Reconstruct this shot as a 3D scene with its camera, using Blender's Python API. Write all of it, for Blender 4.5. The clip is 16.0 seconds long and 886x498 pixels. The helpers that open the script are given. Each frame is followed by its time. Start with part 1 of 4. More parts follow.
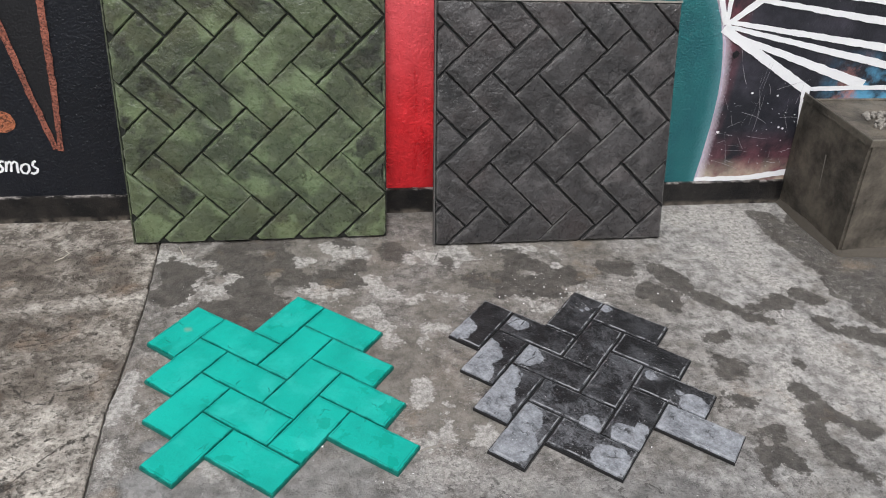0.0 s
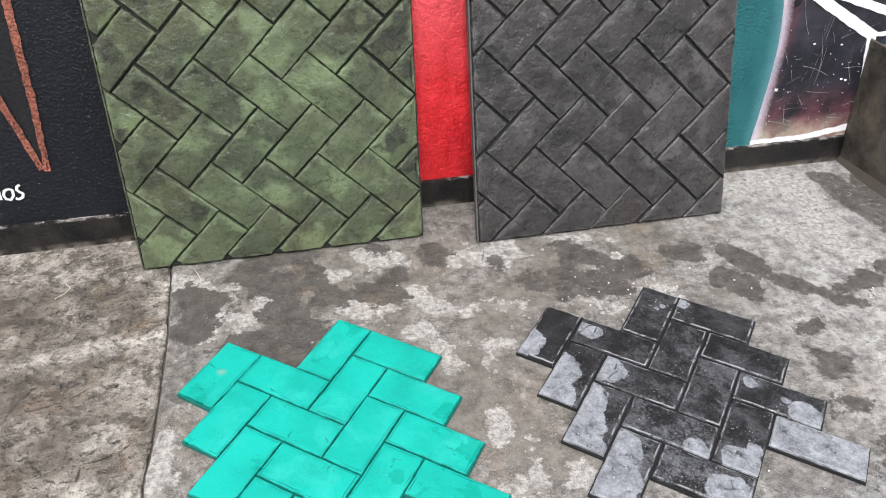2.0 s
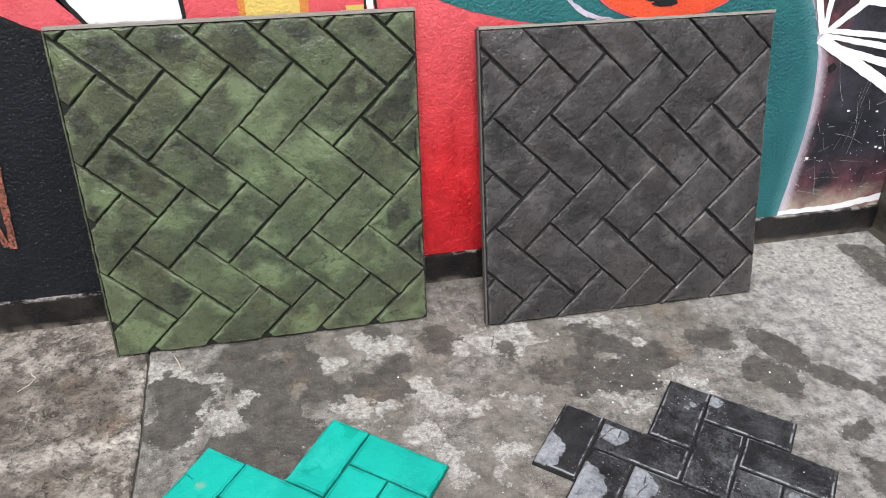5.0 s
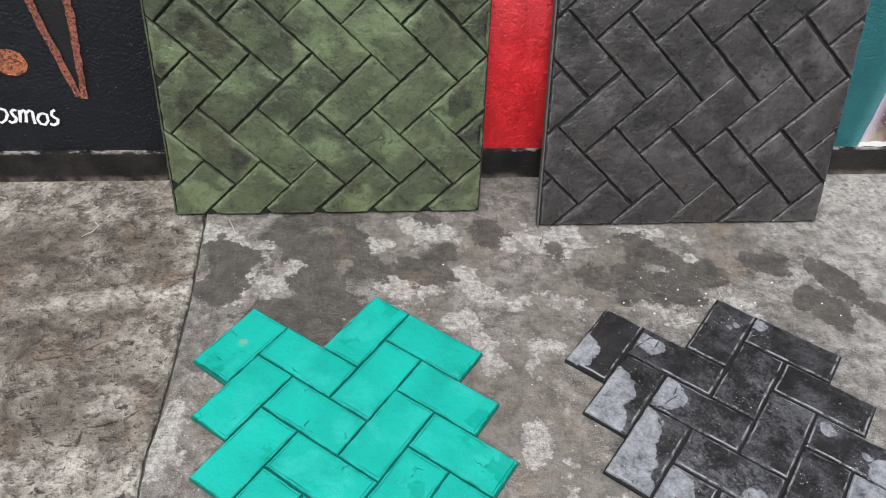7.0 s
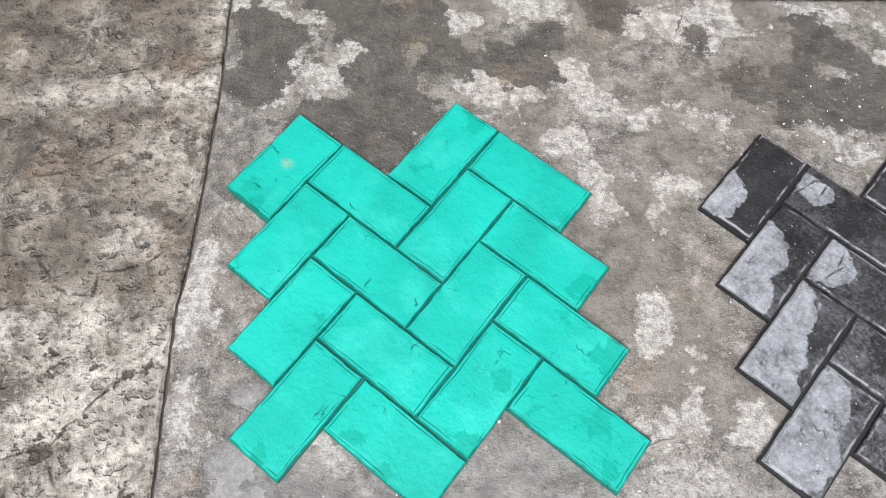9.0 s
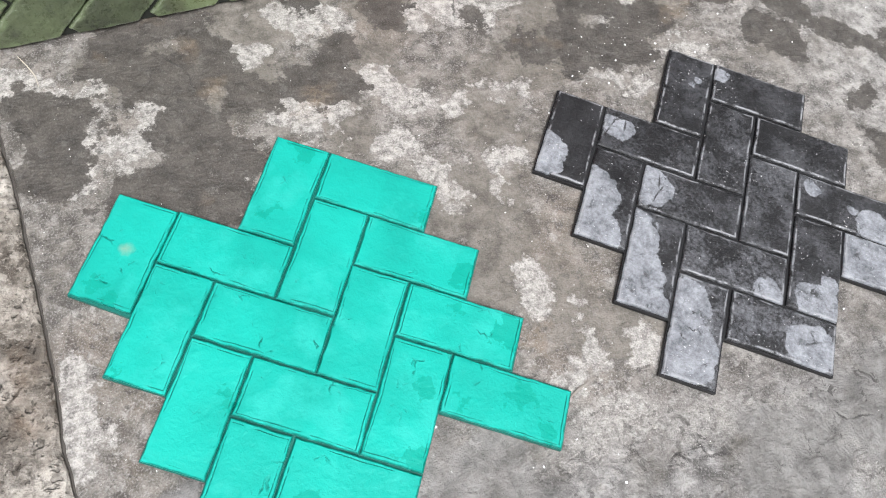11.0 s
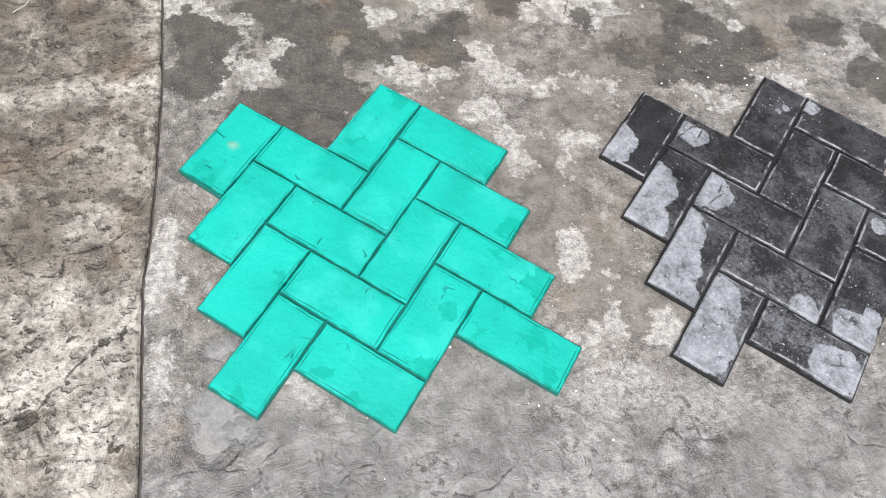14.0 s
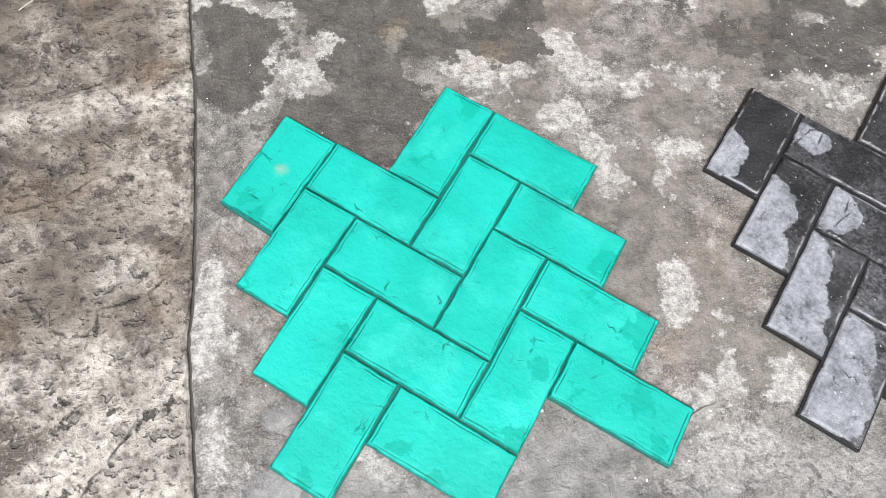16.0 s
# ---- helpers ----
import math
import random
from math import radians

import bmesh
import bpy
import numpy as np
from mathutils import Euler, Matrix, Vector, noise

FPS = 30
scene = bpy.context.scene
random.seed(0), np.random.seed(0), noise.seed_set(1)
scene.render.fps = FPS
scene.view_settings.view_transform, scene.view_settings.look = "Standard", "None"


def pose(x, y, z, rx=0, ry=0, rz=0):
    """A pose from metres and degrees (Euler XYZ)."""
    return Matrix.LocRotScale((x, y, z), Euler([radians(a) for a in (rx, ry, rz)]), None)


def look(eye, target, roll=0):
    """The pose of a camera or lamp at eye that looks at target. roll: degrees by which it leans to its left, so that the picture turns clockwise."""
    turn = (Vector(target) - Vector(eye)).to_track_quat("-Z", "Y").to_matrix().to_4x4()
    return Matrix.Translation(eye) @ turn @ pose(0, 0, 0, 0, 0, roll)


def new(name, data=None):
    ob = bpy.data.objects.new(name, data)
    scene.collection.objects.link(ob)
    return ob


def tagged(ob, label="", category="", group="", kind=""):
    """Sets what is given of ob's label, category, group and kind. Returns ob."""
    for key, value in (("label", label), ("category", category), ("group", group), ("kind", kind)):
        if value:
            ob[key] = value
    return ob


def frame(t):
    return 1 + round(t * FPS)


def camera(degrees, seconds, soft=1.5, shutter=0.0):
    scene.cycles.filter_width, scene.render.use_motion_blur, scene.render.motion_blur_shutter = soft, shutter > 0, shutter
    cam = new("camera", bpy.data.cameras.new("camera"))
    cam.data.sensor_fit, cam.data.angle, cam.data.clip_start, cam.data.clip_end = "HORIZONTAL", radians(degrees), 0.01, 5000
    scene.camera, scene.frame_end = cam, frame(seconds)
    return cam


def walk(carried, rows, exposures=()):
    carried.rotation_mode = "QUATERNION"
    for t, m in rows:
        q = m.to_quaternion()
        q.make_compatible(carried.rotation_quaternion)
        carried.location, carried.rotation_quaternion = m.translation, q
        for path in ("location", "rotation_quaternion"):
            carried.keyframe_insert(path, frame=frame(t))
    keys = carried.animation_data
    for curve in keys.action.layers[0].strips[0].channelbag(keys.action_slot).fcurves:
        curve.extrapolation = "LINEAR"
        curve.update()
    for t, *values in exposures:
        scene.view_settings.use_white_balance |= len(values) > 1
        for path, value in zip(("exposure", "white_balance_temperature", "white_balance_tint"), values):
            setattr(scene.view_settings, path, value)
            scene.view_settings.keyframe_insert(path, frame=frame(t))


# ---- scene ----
cam = camera(59.8, 16.0, soft=1.0)
PATH = [
    (0, (0.494, -1.669, 1.389), (0.787, -0.014, 0.306), 3.5),
    (0.5, (0.496, -1.663, 1.387), (0.725, -0.029, 0.256), 2.7),
    (1, (0.484, -1.605, 1.372), (0.698, -0.002, 0.195), 2.1),
    (1.5, (0.395, -1.468, 1.378), (0.667, 0.117, 0.189), 0.1),
    (2, (0.348, -1.33, 1.363), (0.685, 0.241, 0.172), 0.2),
    (2.5, (0.364, -1.212, 1.348), (0.68, 0.345, 0.134), 2.3),
    (3, (0.415, -1.124, 1.34), (0.706, 0.432, 0.116), 3.2),
    (3.5, (0.439, -1.113, 1.334), (0.707, 0.446, 0.111), 2.9),
    (4, (0.409, -1.098, 1.331), (0.666, 0.481, 0.131), 1.1),
    (4.5, (0.374, -1.093, 1.362), (0.695, 0.514, 0.215), 0.3),
    (4.7, (0.369, -1.084, 1.365), (0.728, 0.528, 0.238), 0.8),
    (6.8, (0.383, -1.123, 1.345), (0.644, 0.444, 0.131), 4.0),
    (7, (0.389, -1.112, 1.324), (0.576, 0.38, 0.006), 3.7),
    (7.5, (0.345, -1.005, 1.263), (0.464, 0.285, -0.26), 3.2),
    (8, (0.268, -0.888, 1.239), (0.434, 0.244, -0.401), 4.5),
    (8.5, (0.304, -0.74, 1.182), (0.446, 0.21, -0.573), 5.8),
    (9, (0.359, -0.647, 1.175), (0.386, 0.212, -0.63), 2.2),
    (9.5, (0.358, -0.595, 1.154), (0.427, 0.171, -0.692), 3.4),
    (10, (0.281, -0.576, 1.175), (0.599, 0.182, -0.648), 10.5),
    (10.2, (0.241, -0.576, 1.185), (0.675, 0.182, -0.614), 12.7),
    (12.3, (0.187, -0.62, 1.204), (0.825, 0.078, -0.557), 19.6),
    (12.5, (0.188, -0.647, 1.208), (0.789, 0.09, -0.552), 17.7),
    (13, (0.228, -0.719, 1.206), (0.683, 0.081, -0.57), 15.1),
    (13.5, (0.28, -0.829, 1.222), (0.584, -0.007, -0.576), 12.7),
    (14, (0.287, -0.854, 1.245), (0.554, 0.083, -0.501), 9.3),
    (14.5, (0.276, -0.851, 1.248), (0.529, 0.108, -0.488), 7.4),
    (15, (0.287, -0.833, 1.229), (0.521, 0.089, -0.53), 6.7),
    (15.5, (0.302, -0.761, 1.208), (0.504, 0.127, -0.573), 5.4),
    (16, (0.228, -0.578, 1.155), (0.425, 0.184, -0.683), 7.1),
]
walk(cam, [(t, look(eye, target, roll)) for t, eye, target, roll in PATH],
     [(0.0, 0.46), (0.5, 0.45), (1.0, 0.6), (1.2, 0.76), (1.5, 0.84), (2.0, 0.98), (3.5, 1.0), (4.0, 1.06), (4.5, 0.93), (4.7, 0.88), (6.8, 0.62), (7.0, 0.64), (7.2, 0.88), (7.5, 0.99), (8.0, 1.0), (9.0, 0.98), (9.5, 1.1), (10.2, 1.0), (12.5, 1.06), (13.0, 1.1), (13.5, 1.08), (14.0, 1.07), (14.5, 1.12), (15.5, 1.1), (16.0, 1.1)])


# ---- light ----
world = bpy.data.worlds.new("overcast_sky")
scene.world = world
world.use_nodes = True
wn, wl = world.node_tree.nodes, world.node_tree.links
sky = wn.new("ShaderNodeTexSky")
sky.sky_type = "NISHITA"
sky.sun_disc = False
sky.sun_elevation, sky.sun_rotation = radians(59), radians(193)
sky.air_density, sky.dust_density = 1.0, 4.0
grey = wn.new("ShaderNodeHueSaturation")
grey.inputs["Saturation"].default_value = 0.3
wl.new(sky.outputs[0], grey.inputs["Color"])
wl.new(grey.outputs[0], wn["Background"].inputs["Color"])
wn["Background"].inputs["Strength"].default_value = 0.105

sun = new("sun", bpy.data.lights.new("sun", "SUN"))
sun.data.energy, sun.data.angle, sun.data.color = 1.7, radians(16), (0.945, 0.962, 1.0)
sun.matrix_world = look((-0.2, -3.0, 5), (0.5, 0, 0))


# ---- material helpers ----
class Nodes:
    """A small wrapper to write node trees in few lines."""

    def __init__(self, name):
        self.mat = bpy.data.materials.new(name)
        self.mat.use_nodes = True
        self.tree = self.mat.node_tree
        self.bsdf = self.tree.nodes["Principled BSDF"]
        self.place = self.add("ShaderNodeTexCoord").outputs["Object"]

    def add(self, kind, **props):
        n = self.tree.nodes.new(kind)
        for k, v in props.items():
            setattr(n, k, v)
        return n

    def put(self, socket, value):
        if isinstance(value, bpy.types.NodeSocket):
            self.tree.links.new(value, socket)
        elif isinstance(value, (tuple, list)) and len(value) == 3 and socket.type == "RGBA":
            socket.default_value = (*value, 1)
        else:
            socket.default_value = value

    def noise(self, scale, detail=6.0, rough=0.6, at=None, warp=0.0, colour=False):
        n = self.add("ShaderNodeTexNoise")
        self.put(n.inputs["Vector"], at or self.place)
        for k, v in (("Scale", scale), ("Detail", detail), ("Roughness", rough), ("Distortion", warp * 0.12)):
            n.inputs[k].default_value = v
        return n.outputs["Color" if colour else "Fac"]

    def cells(self, scale, at=None, feature="F1"):
        n = self.add("ShaderNodeTexVoronoi", feature=feature)
        self.put(n.inputs["Vector"], at or self.place)
        n.inputs["Scale"].default_value = scale
        return n.outputs["Distance"]

    def math(self, op, a, b=0.0, clamp=False):
        n = self.add("ShaderNodeMath", operation=op, use_clamp=clamp)
        self.put(n.inputs[0], a)
        self.put(n.inputs[1], b)
        return n.outputs[0]

    def vec(self, op, a, b=(0, 0, 0), scale=None):
        n = self.add("ShaderNodeVectorMath", operation=op)
        self.put(n.inputs[0], a)
        self.put(n.inputs[1], b)
        if scale is not None:
            self.put(n.inputs["Scale"], scale)
        return n.outputs["Value" if op == "DISTANCE" else "Vector"]

    def ramp(self, value, lo, hi, out_lo=0.0, out_hi=1.0):
        n = self.add("ShaderNodeMapRange")
        for i, v in enumerate((value, lo, hi, out_lo, out_hi)):
            self.put(n.inputs[i], v)
        return n.outputs[0]

    def mix(self, fac, a, b, blend="MIX"):
        n = self.add("ShaderNodeMix", data_type="RGBA", blend_type=blend)
        self.put(n.inputs[0], fac)
        self.put(n.inputs[6], a)
        self.put(n.inputs[7], b)
        return n.outputs[2]

    def axis(self, which, at=None):
        n = self.add("ShaderNodeSeparateXYZ")
        self.put(n.inputs[0], at or self.place)
        return n.outputs[which]

    def blobs(self, spots, wobble=0.08, scale=9.0, soft=0.012, fine=0.02, fine_scale=45.0):
        """A mask of stains with ragged edges: spots of (x, y, radius)."""
        at = self.warped(wobble, scale, fine, fine_scale)
        near = None
        for x, y, r in spots:
            d = self.math("SUBTRACT", self.vec("DISTANCE", at, (x, y, 0)), r)
            near = d if near is None else self.math("MINIMUM", near, d)
        return self.ramp(near, soft, -soft)

    def field(self, spots, cap=0.05, rough=0.4, scale=10.0, edge=0.004, seed=0.0, detail=9):
        """A mask of fractal-edged patches: round the spots of (x, y, radius), and by chance elsewhere."""
        flat = self.vec("MULTIPLY", self.place, (1, 1, 0))
        near = cap
        for x, y, r in spots:
            d = self.math("SUBTRACT", self.vec("DISTANCE", flat, (x, y, 0)), r)
            near = self.math("MINIMUM", near, d)
        ragged = self.noise(scale, detail, 0.6, at=self.vec("ADD", self.place, (seed, seed * 0.7, 0)), warp=0.3)
        f = self.math("ADD", near, self.math("MULTIPLY", self.math("SUBTRACT", ragged, 0.5), rough))
        return self.ramp(f, edge, -edge)

    def oval(self, at, a, b, wide):
        """How far out a place lies, as a share, from a long oval round the line between two places of (x, y)."""
        n = self.add("ShaderNodeMapping", vector_type="TEXTURE")
        self.put(n.inputs["Vector"], at)
        n.inputs["Location"].default_value = ((a[0] + b[0]) / 2, (a[1] + b[1]) / 2, 0)
        n.inputs["Rotation"].default_value = (0, 0, math.atan2(b[1] - a[1], b[0] - a[0]))
        n.inputs["Scale"].default_value = (math.dist(a, b) / 2 + wide, wide, 1)
        size = self.add("ShaderNodeVectorMath", operation="LENGTH")
        self.put(size.inputs[0], n.outputs[0])
        return size.outputs["Value"]

    def drawn(self, name, cap=0.08, rough=0.22, scale=11.0, edge=0.004, seed=0.0, grow=0.0):
        """A mask of ragged patches from the mesh's own distances to them, and few by chance elsewhere."""
        near = self.math("MINIMUM", self.add("ShaderNodeAttribute", attribute_name=name).outputs["Fac"], self.math("ADD", cap, grow))
        near = self.math("SUBTRACT", near, grow)
        ragged = self.noise(scale, 10, 0.66, at=self.vec("ADD", self.place, (seed, seed * 0.7, 0)), warp=0.4)
        f = self.math("ADD", near, self.math("MULTIPLY", self.math("SUBTRACT", ragged, 0.5), rough))
        return self.ramp(f, edge, -edge)

    def lines(self, strokes, width, wobble=0.012, scale=30.0):
        """Open cracks along polylines of (x, y), with a trembling course."""
        shift = self.vec("SUBTRACT", self.noise(scale, 4, 0.65, colour=True), (0.5, 0.5, 0.5))
        at = self.vec("MULTIPLY", self.vec("ADD", self.place, self.vec("MULTIPLY", shift, (wobble * 2, wobble * 2, 0))), (1, 1, 0))
        near = 9.0
        for line in strokes:
            for a, b in zip(line, line[1:]):
                near = self.math("MINIMUM", near, self.oval(at, a, b, width))
        return self.ramp(near, 1.0, 0.4)

    def cracks(self, scale, width, seed=0.0, wobble=0.08):
        """Thin crooked lines, broken up by a slow noise."""
        at = self.vec("ADD", self.place, (seed, seed, 0))
        shift = self.vec("SUBTRACT", self.noise(scale * 2.2, 5, 0.7, at=at, colour=True), (0.5, 0.5, 0.5))
        at = self.vec("ADD", at, self.vec("MULTIPLY", shift, (wobble, wobble, 0)))
        line = self.ramp(self.cells(scale, at, "DISTANCE_TO_EDGE"), width, width * 0.3)
        return self.math("MULTIPLY", line, self.ramp(self.noise(scale * 0.9, 3, 0.6, at=at), 0.58, 0.68))

    def warped(self, wobble, scale, fine, fine_scale):
        flat = self.vec("MULTIPLY", self.place, (1, 1, 0))
        for amount, size in ((wobble, scale), (fine, fine_scale)):
            shift = self.vec("SUBTRACT", self.noise(size, 3, 0.6, colour=True), (0.5, 0.5, 0.5))
            flat = self.vec("ADD", flat, self.vec("MULTIPLY", shift, (amount * 2, amount * 2, 0)))
        return flat

    def finish(self, colour, rough=0.7, height=None, depth=0.002, spec=0.5):
        self.put(self.bsdf.inputs["Base Color"], colour)
        self.put(self.bsdf.inputs["Roughness"], rough)
        self.put(self.bsdf.inputs["Specular IOR Level"], spec)
        if height is not None:
            b = self.add("ShaderNodeBump")
            b.inputs["Distance"].default_value = depth
            b.inputs["Strength"].default_value = 1.0
            self.put(b.inputs["Height"], height)
            self.tree.links.new(b.outputs[0], self.bsdf.inputs["Normal"])
        return self.mat


# ---- materials ----
STAINS_BACK = [
    (0.012, 0.387, 0.034, 0.308, 0.03), (0.001, 0.255, 0.054, 0.266, 0.022), (0.069, 0.341, 0.073, 0.341, 0.026), (0.18, 0.454, 0.275, 0.387, 0.048),
    (0.193, 0.491, 0.259, 0.504, 0.02), (0.324, 0.487, 0.334, 0.367, 0.024), (0.253, 0.267, 0.311, 0.207, 0.042), (0.348, 0.314, 0.548, 0.301, 0.026),
    (0.145, 0.175, 0.239, 0.179, 0.03), (0.192, 0.127, 0.284, 0.108, 0.035), (0.583, 0.37, 0.587, 0.37, 0.024), (0.552, 0.499, 0.556, 0.499, 0.012),
    (0.991, 0.26, 1.151, 0.209, 0.046), (1.091, 0.377, 1.162, 0.343, 0.03), (1.236, 0.263, 1.24, 0.263, 0.034), (1.384, 0.329, 1.444, 0.29, 0.03),
    (0.865, 0.364, 0.869, 0.364, 0.01), (0.702, 0.456, 0.699, 0.399, 0.018),
]
STAINS_RIGHT = [
    (1.491, 0.157, 1.527, 0.131, 0.045), (1.597, 0.211, 1.56, 0.261, 0.045), (1.639, 0.132, 1.718, 0.059, 0.026), (1.785, 0.063, 1.89, 0.084, 0.024),
    (1.755, 0.022, 1.789, 0.0, 0.016), (1.96, 0.139, 2.0, 0.09, 0.022), (1.613, -0.053, 1.617, -0.053, 0.034), (1.572, -0.188, 1.623, -0.197, 0.042),
    (1.528, -0.305, 1.552, -0.319, 0.03), (1.798, -0.2, 1.802, -0.2, 0.022), (1.74, -0.302, 1.748, -0.316, 0.024), (1.739, -0.386, 1.843, -0.455, 0.022),
    (1.703, -0.428, 1.714, -0.536, 0.026), (1.714, -0.536, 1.745, -0.591, 0.016), (1.585, -0.437, 1.582, -0.546, 0.022), (1.542, -0.433, 1.507, -0.59, 0.014),
    (1.97, -0.008, 1.984, -0.077, 0.026), (2.019, -0.08, 2.108, -0.113, 0.035),
]
DAMP_FOOT = [
    (2.15, 0.30, 2.2, -0.02, 0.08), (2.3, 0.25, 2.4, 0.0, 0.15), (2.095, 0.593, 2.126, 0.378, 0.055), (2.137, 0.324, 2.131, 0.111, 0.06), (2.228, 0.266, 2.206, 0.046, 0.09), (2.211, 0.526, 2.228, 0.266, 0.08),
]
PALE_BACK = [
    (0.101, 0.298, 0.144, 0.263, 0.04), (0.117, 0.41, 0.131, 0.348, 0.016), (0.218, 0.344, 0.254, 0.322, 0.024), (0.06, 0.258, 0.073, 0.225, 0.02),
    (0.039, 0.468, 0.054, 0.412, 0.016), (-0.039, 0.498, -0.012, 0.423, 0.014), (0.292, 0.177, 0.315, 0.163, 0.016), (0.385, 0.41, 0.445, 0.426, 0.024),
    (0.483, 0.478, 0.572, 0.441, 0.034), (0.43, 0.251, 0.541, 0.244, 0.034), (0.475, 0.204, 0.479, 0.204, 0.034), (0.602, 0.282, 0.663, 0.222, 0.034),
    (0.678, 0.205, 0.748, 0.176, 0.018), (0.771, 0.431, 0.914, 0.401, 0.044), (0.9, 0.459, 0.965, 0.39, 0.028), (0.567, 0.118, 0.606, 0.135, 0.018),
    (0.53, 0.017, 0.551, 0.005, 0.018), (0.641, -0.009, 0.664, 0.04, 0.012), (0.665, 0.047, 0.699, 0.053, 0.012),
]
PALE_RIGHT = [
    (1.103, 0.439, 1.107, 0.439, 0.022), (1.17, 0.431, 1.258, 0.399, 0.018), (1.159, 0.271, 1.221, 0.326, 0.016), (1.217, 0.173, 1.299, 0.15, 0.03),
    (1.066, 0.144, 1.154, 0.105, 0.026), (0.891, 0.151, 0.855, 0.106, 0.016), (0.834, 0.173, 0.838, 0.173, 0.014),
]
PALE_SIDE = [
    (1.952, 0.54, 1.893, 0.255, 0.055), (1.903, 0.254, 1.919, 0.173, 0.05), (1.743, 0.612, 1.991, 0.619, 0.05), (1.88, 0.013, 1.876, -0.12, 0.03),
    (1.899, -0.172, 1.961, -0.317, 0.05), (1.728, -0.229, 1.652, -0.394, 0.03), (1.573, -0.588, 1.635, -0.627, 0.05), (1.759, 0.401, 1.792, 0.295, 0.02),
]
PALE_FRONT = [
    (0.772, -0.265, 0.775, -0.299, 0.018), (0.713, -0.188, 0.717, -0.271, 0.016), (0.691, -0.39, 0.859, -0.387, 0.022), (0.357, -0.604, 0.361, -0.604, 0.01),
    (0.528, -0.562, 0.532, -0.562, 0.012), (0.116, -0.525, 0.185, -0.555, 0.02), (1.033, -0.604, 1.136, -0.712, 0.05), (0.852, -0.523, 0.966, -0.556, 0.03),
    (0.695, -0.504, 0.783, -0.474, 0.03), (0.193, -0.407, 0.209, -0.447, 0.02), (0.637, 0.051, 0.672, -0.006, 0.022), (0.744, -0.018, 0.762, 0.028, 0.01),
    (0.763, 0.033, 0.813, 0.029, 0.01), (-0.017, -0.096, -0.022, -0.261, 0.016), (-0.021, -0.343, -0.023, -0.42, 0.016),
]
BROWN_FILM = [(0.7, -0.05, 0.1), (0.64, -0.17, 0.07), (0.8, 0.1, 0.09), (0.95, 0.24, 0.09), (1.05, 0.36, 0.1), (0.52, 0.16, 0.06), (0.75, -0.27, 0.07), (0.86, -0.36, 0.05), (1.25, 0.3, 0.09), (0.4, 0.36, 0.09), (0.62, 0.33, 0.07), (0.2, 0.47, 0.09), (0.45, 0.48, 0.09), (0.72, 0.46, 0.1), (0.95, 0.44, 0.09), (1.35, 0.42, 0.1)]
GREY_FILM = [(1.0, -0.66, 0.10), (1.2, -0.62, 0.10), (0.20, -0.52, 0.10), (0.34, -0.50, 0.09), (0.46, -0.46, 0.08), (0.10, -0.57, 0.07), (0.50, -0.55, 0.09), (0.58, -0.40, 0.05), (0.30, -0.62, 0.10), (0.15, -0.36, 0.04)]
PUDDLE = [(0.062, -0.45, 0.034), (0.081, -0.40, 0.026), (0.073, -0.347, 0.023), (0.06, -0.495, 0.031), (0.095, -0.49, 0.027)]
BROWN_LEFT = [(-0.383, 0.103, 0.07), (-0.304, 0.113, 0.06), (-0.231, 0.163, 0.045), (-0.394, 0.38, 0.06), (-0.45, 0.443, 0.05), (-0.199, 0.407, 0.05), (-0.153, 0.3, 0.04), (-0.173, 0.0, 0.018), (-0.132, 0.014, 0.022), (-0.073, -0.065, 0.012), (-0.245, -0.069, 0.025), (-0.299, -0.132, 0.03), (-0.129, -0.161, 0.03), (-0.56, 0.0, 0.09), (-0.6, 0.2, 0.14), (-0.45, 0.25, 0.05), (-0.25, 0.472, 0.05), (-0.5, 0.4, 0.09), (-0.36, -0.1, 0.04)]
PITS = [(-0.141, 0.089, 0.009), (-0.137, 0.057, 0.007), (-0.082, -0.307, 0.011), (-0.11, -0.314, 0.009), (-0.229, -0.302, 0.012), (-0.157, -0.301, 0.01), (-0.088, -0.488, 0.012), (-0.225, -0.423, 0.018), (-0.242, -0.277, 0.01), (-0.202, -0.225, 0.006), (-0.153, -0.365, 0.005), (-0.129, -0.329, 0.005), (-0.129, -0.088, 0.008), (-0.258, -0.252, 0.007)]
OLD_CRACKS = [
    [(-0.305, -0.1), (-0.262, -0.161), (-0.236, -0.177), (-0.195, -0.177), (-0.192, -0.137), (-0.124, -0.124), (-0.08, -0.093)],
    [(-0.134, -0.325), (-0.178, -0.378), (-0.217, -0.423)],
    [(-0.214, -0.436), (-0.186, -0.484)],
    [(-0.29, -0.445), (-0.217, -0.423)],
    [(-0.36, 0.041), (-0.256, 0.061), (-0.201, 0.097)],
]
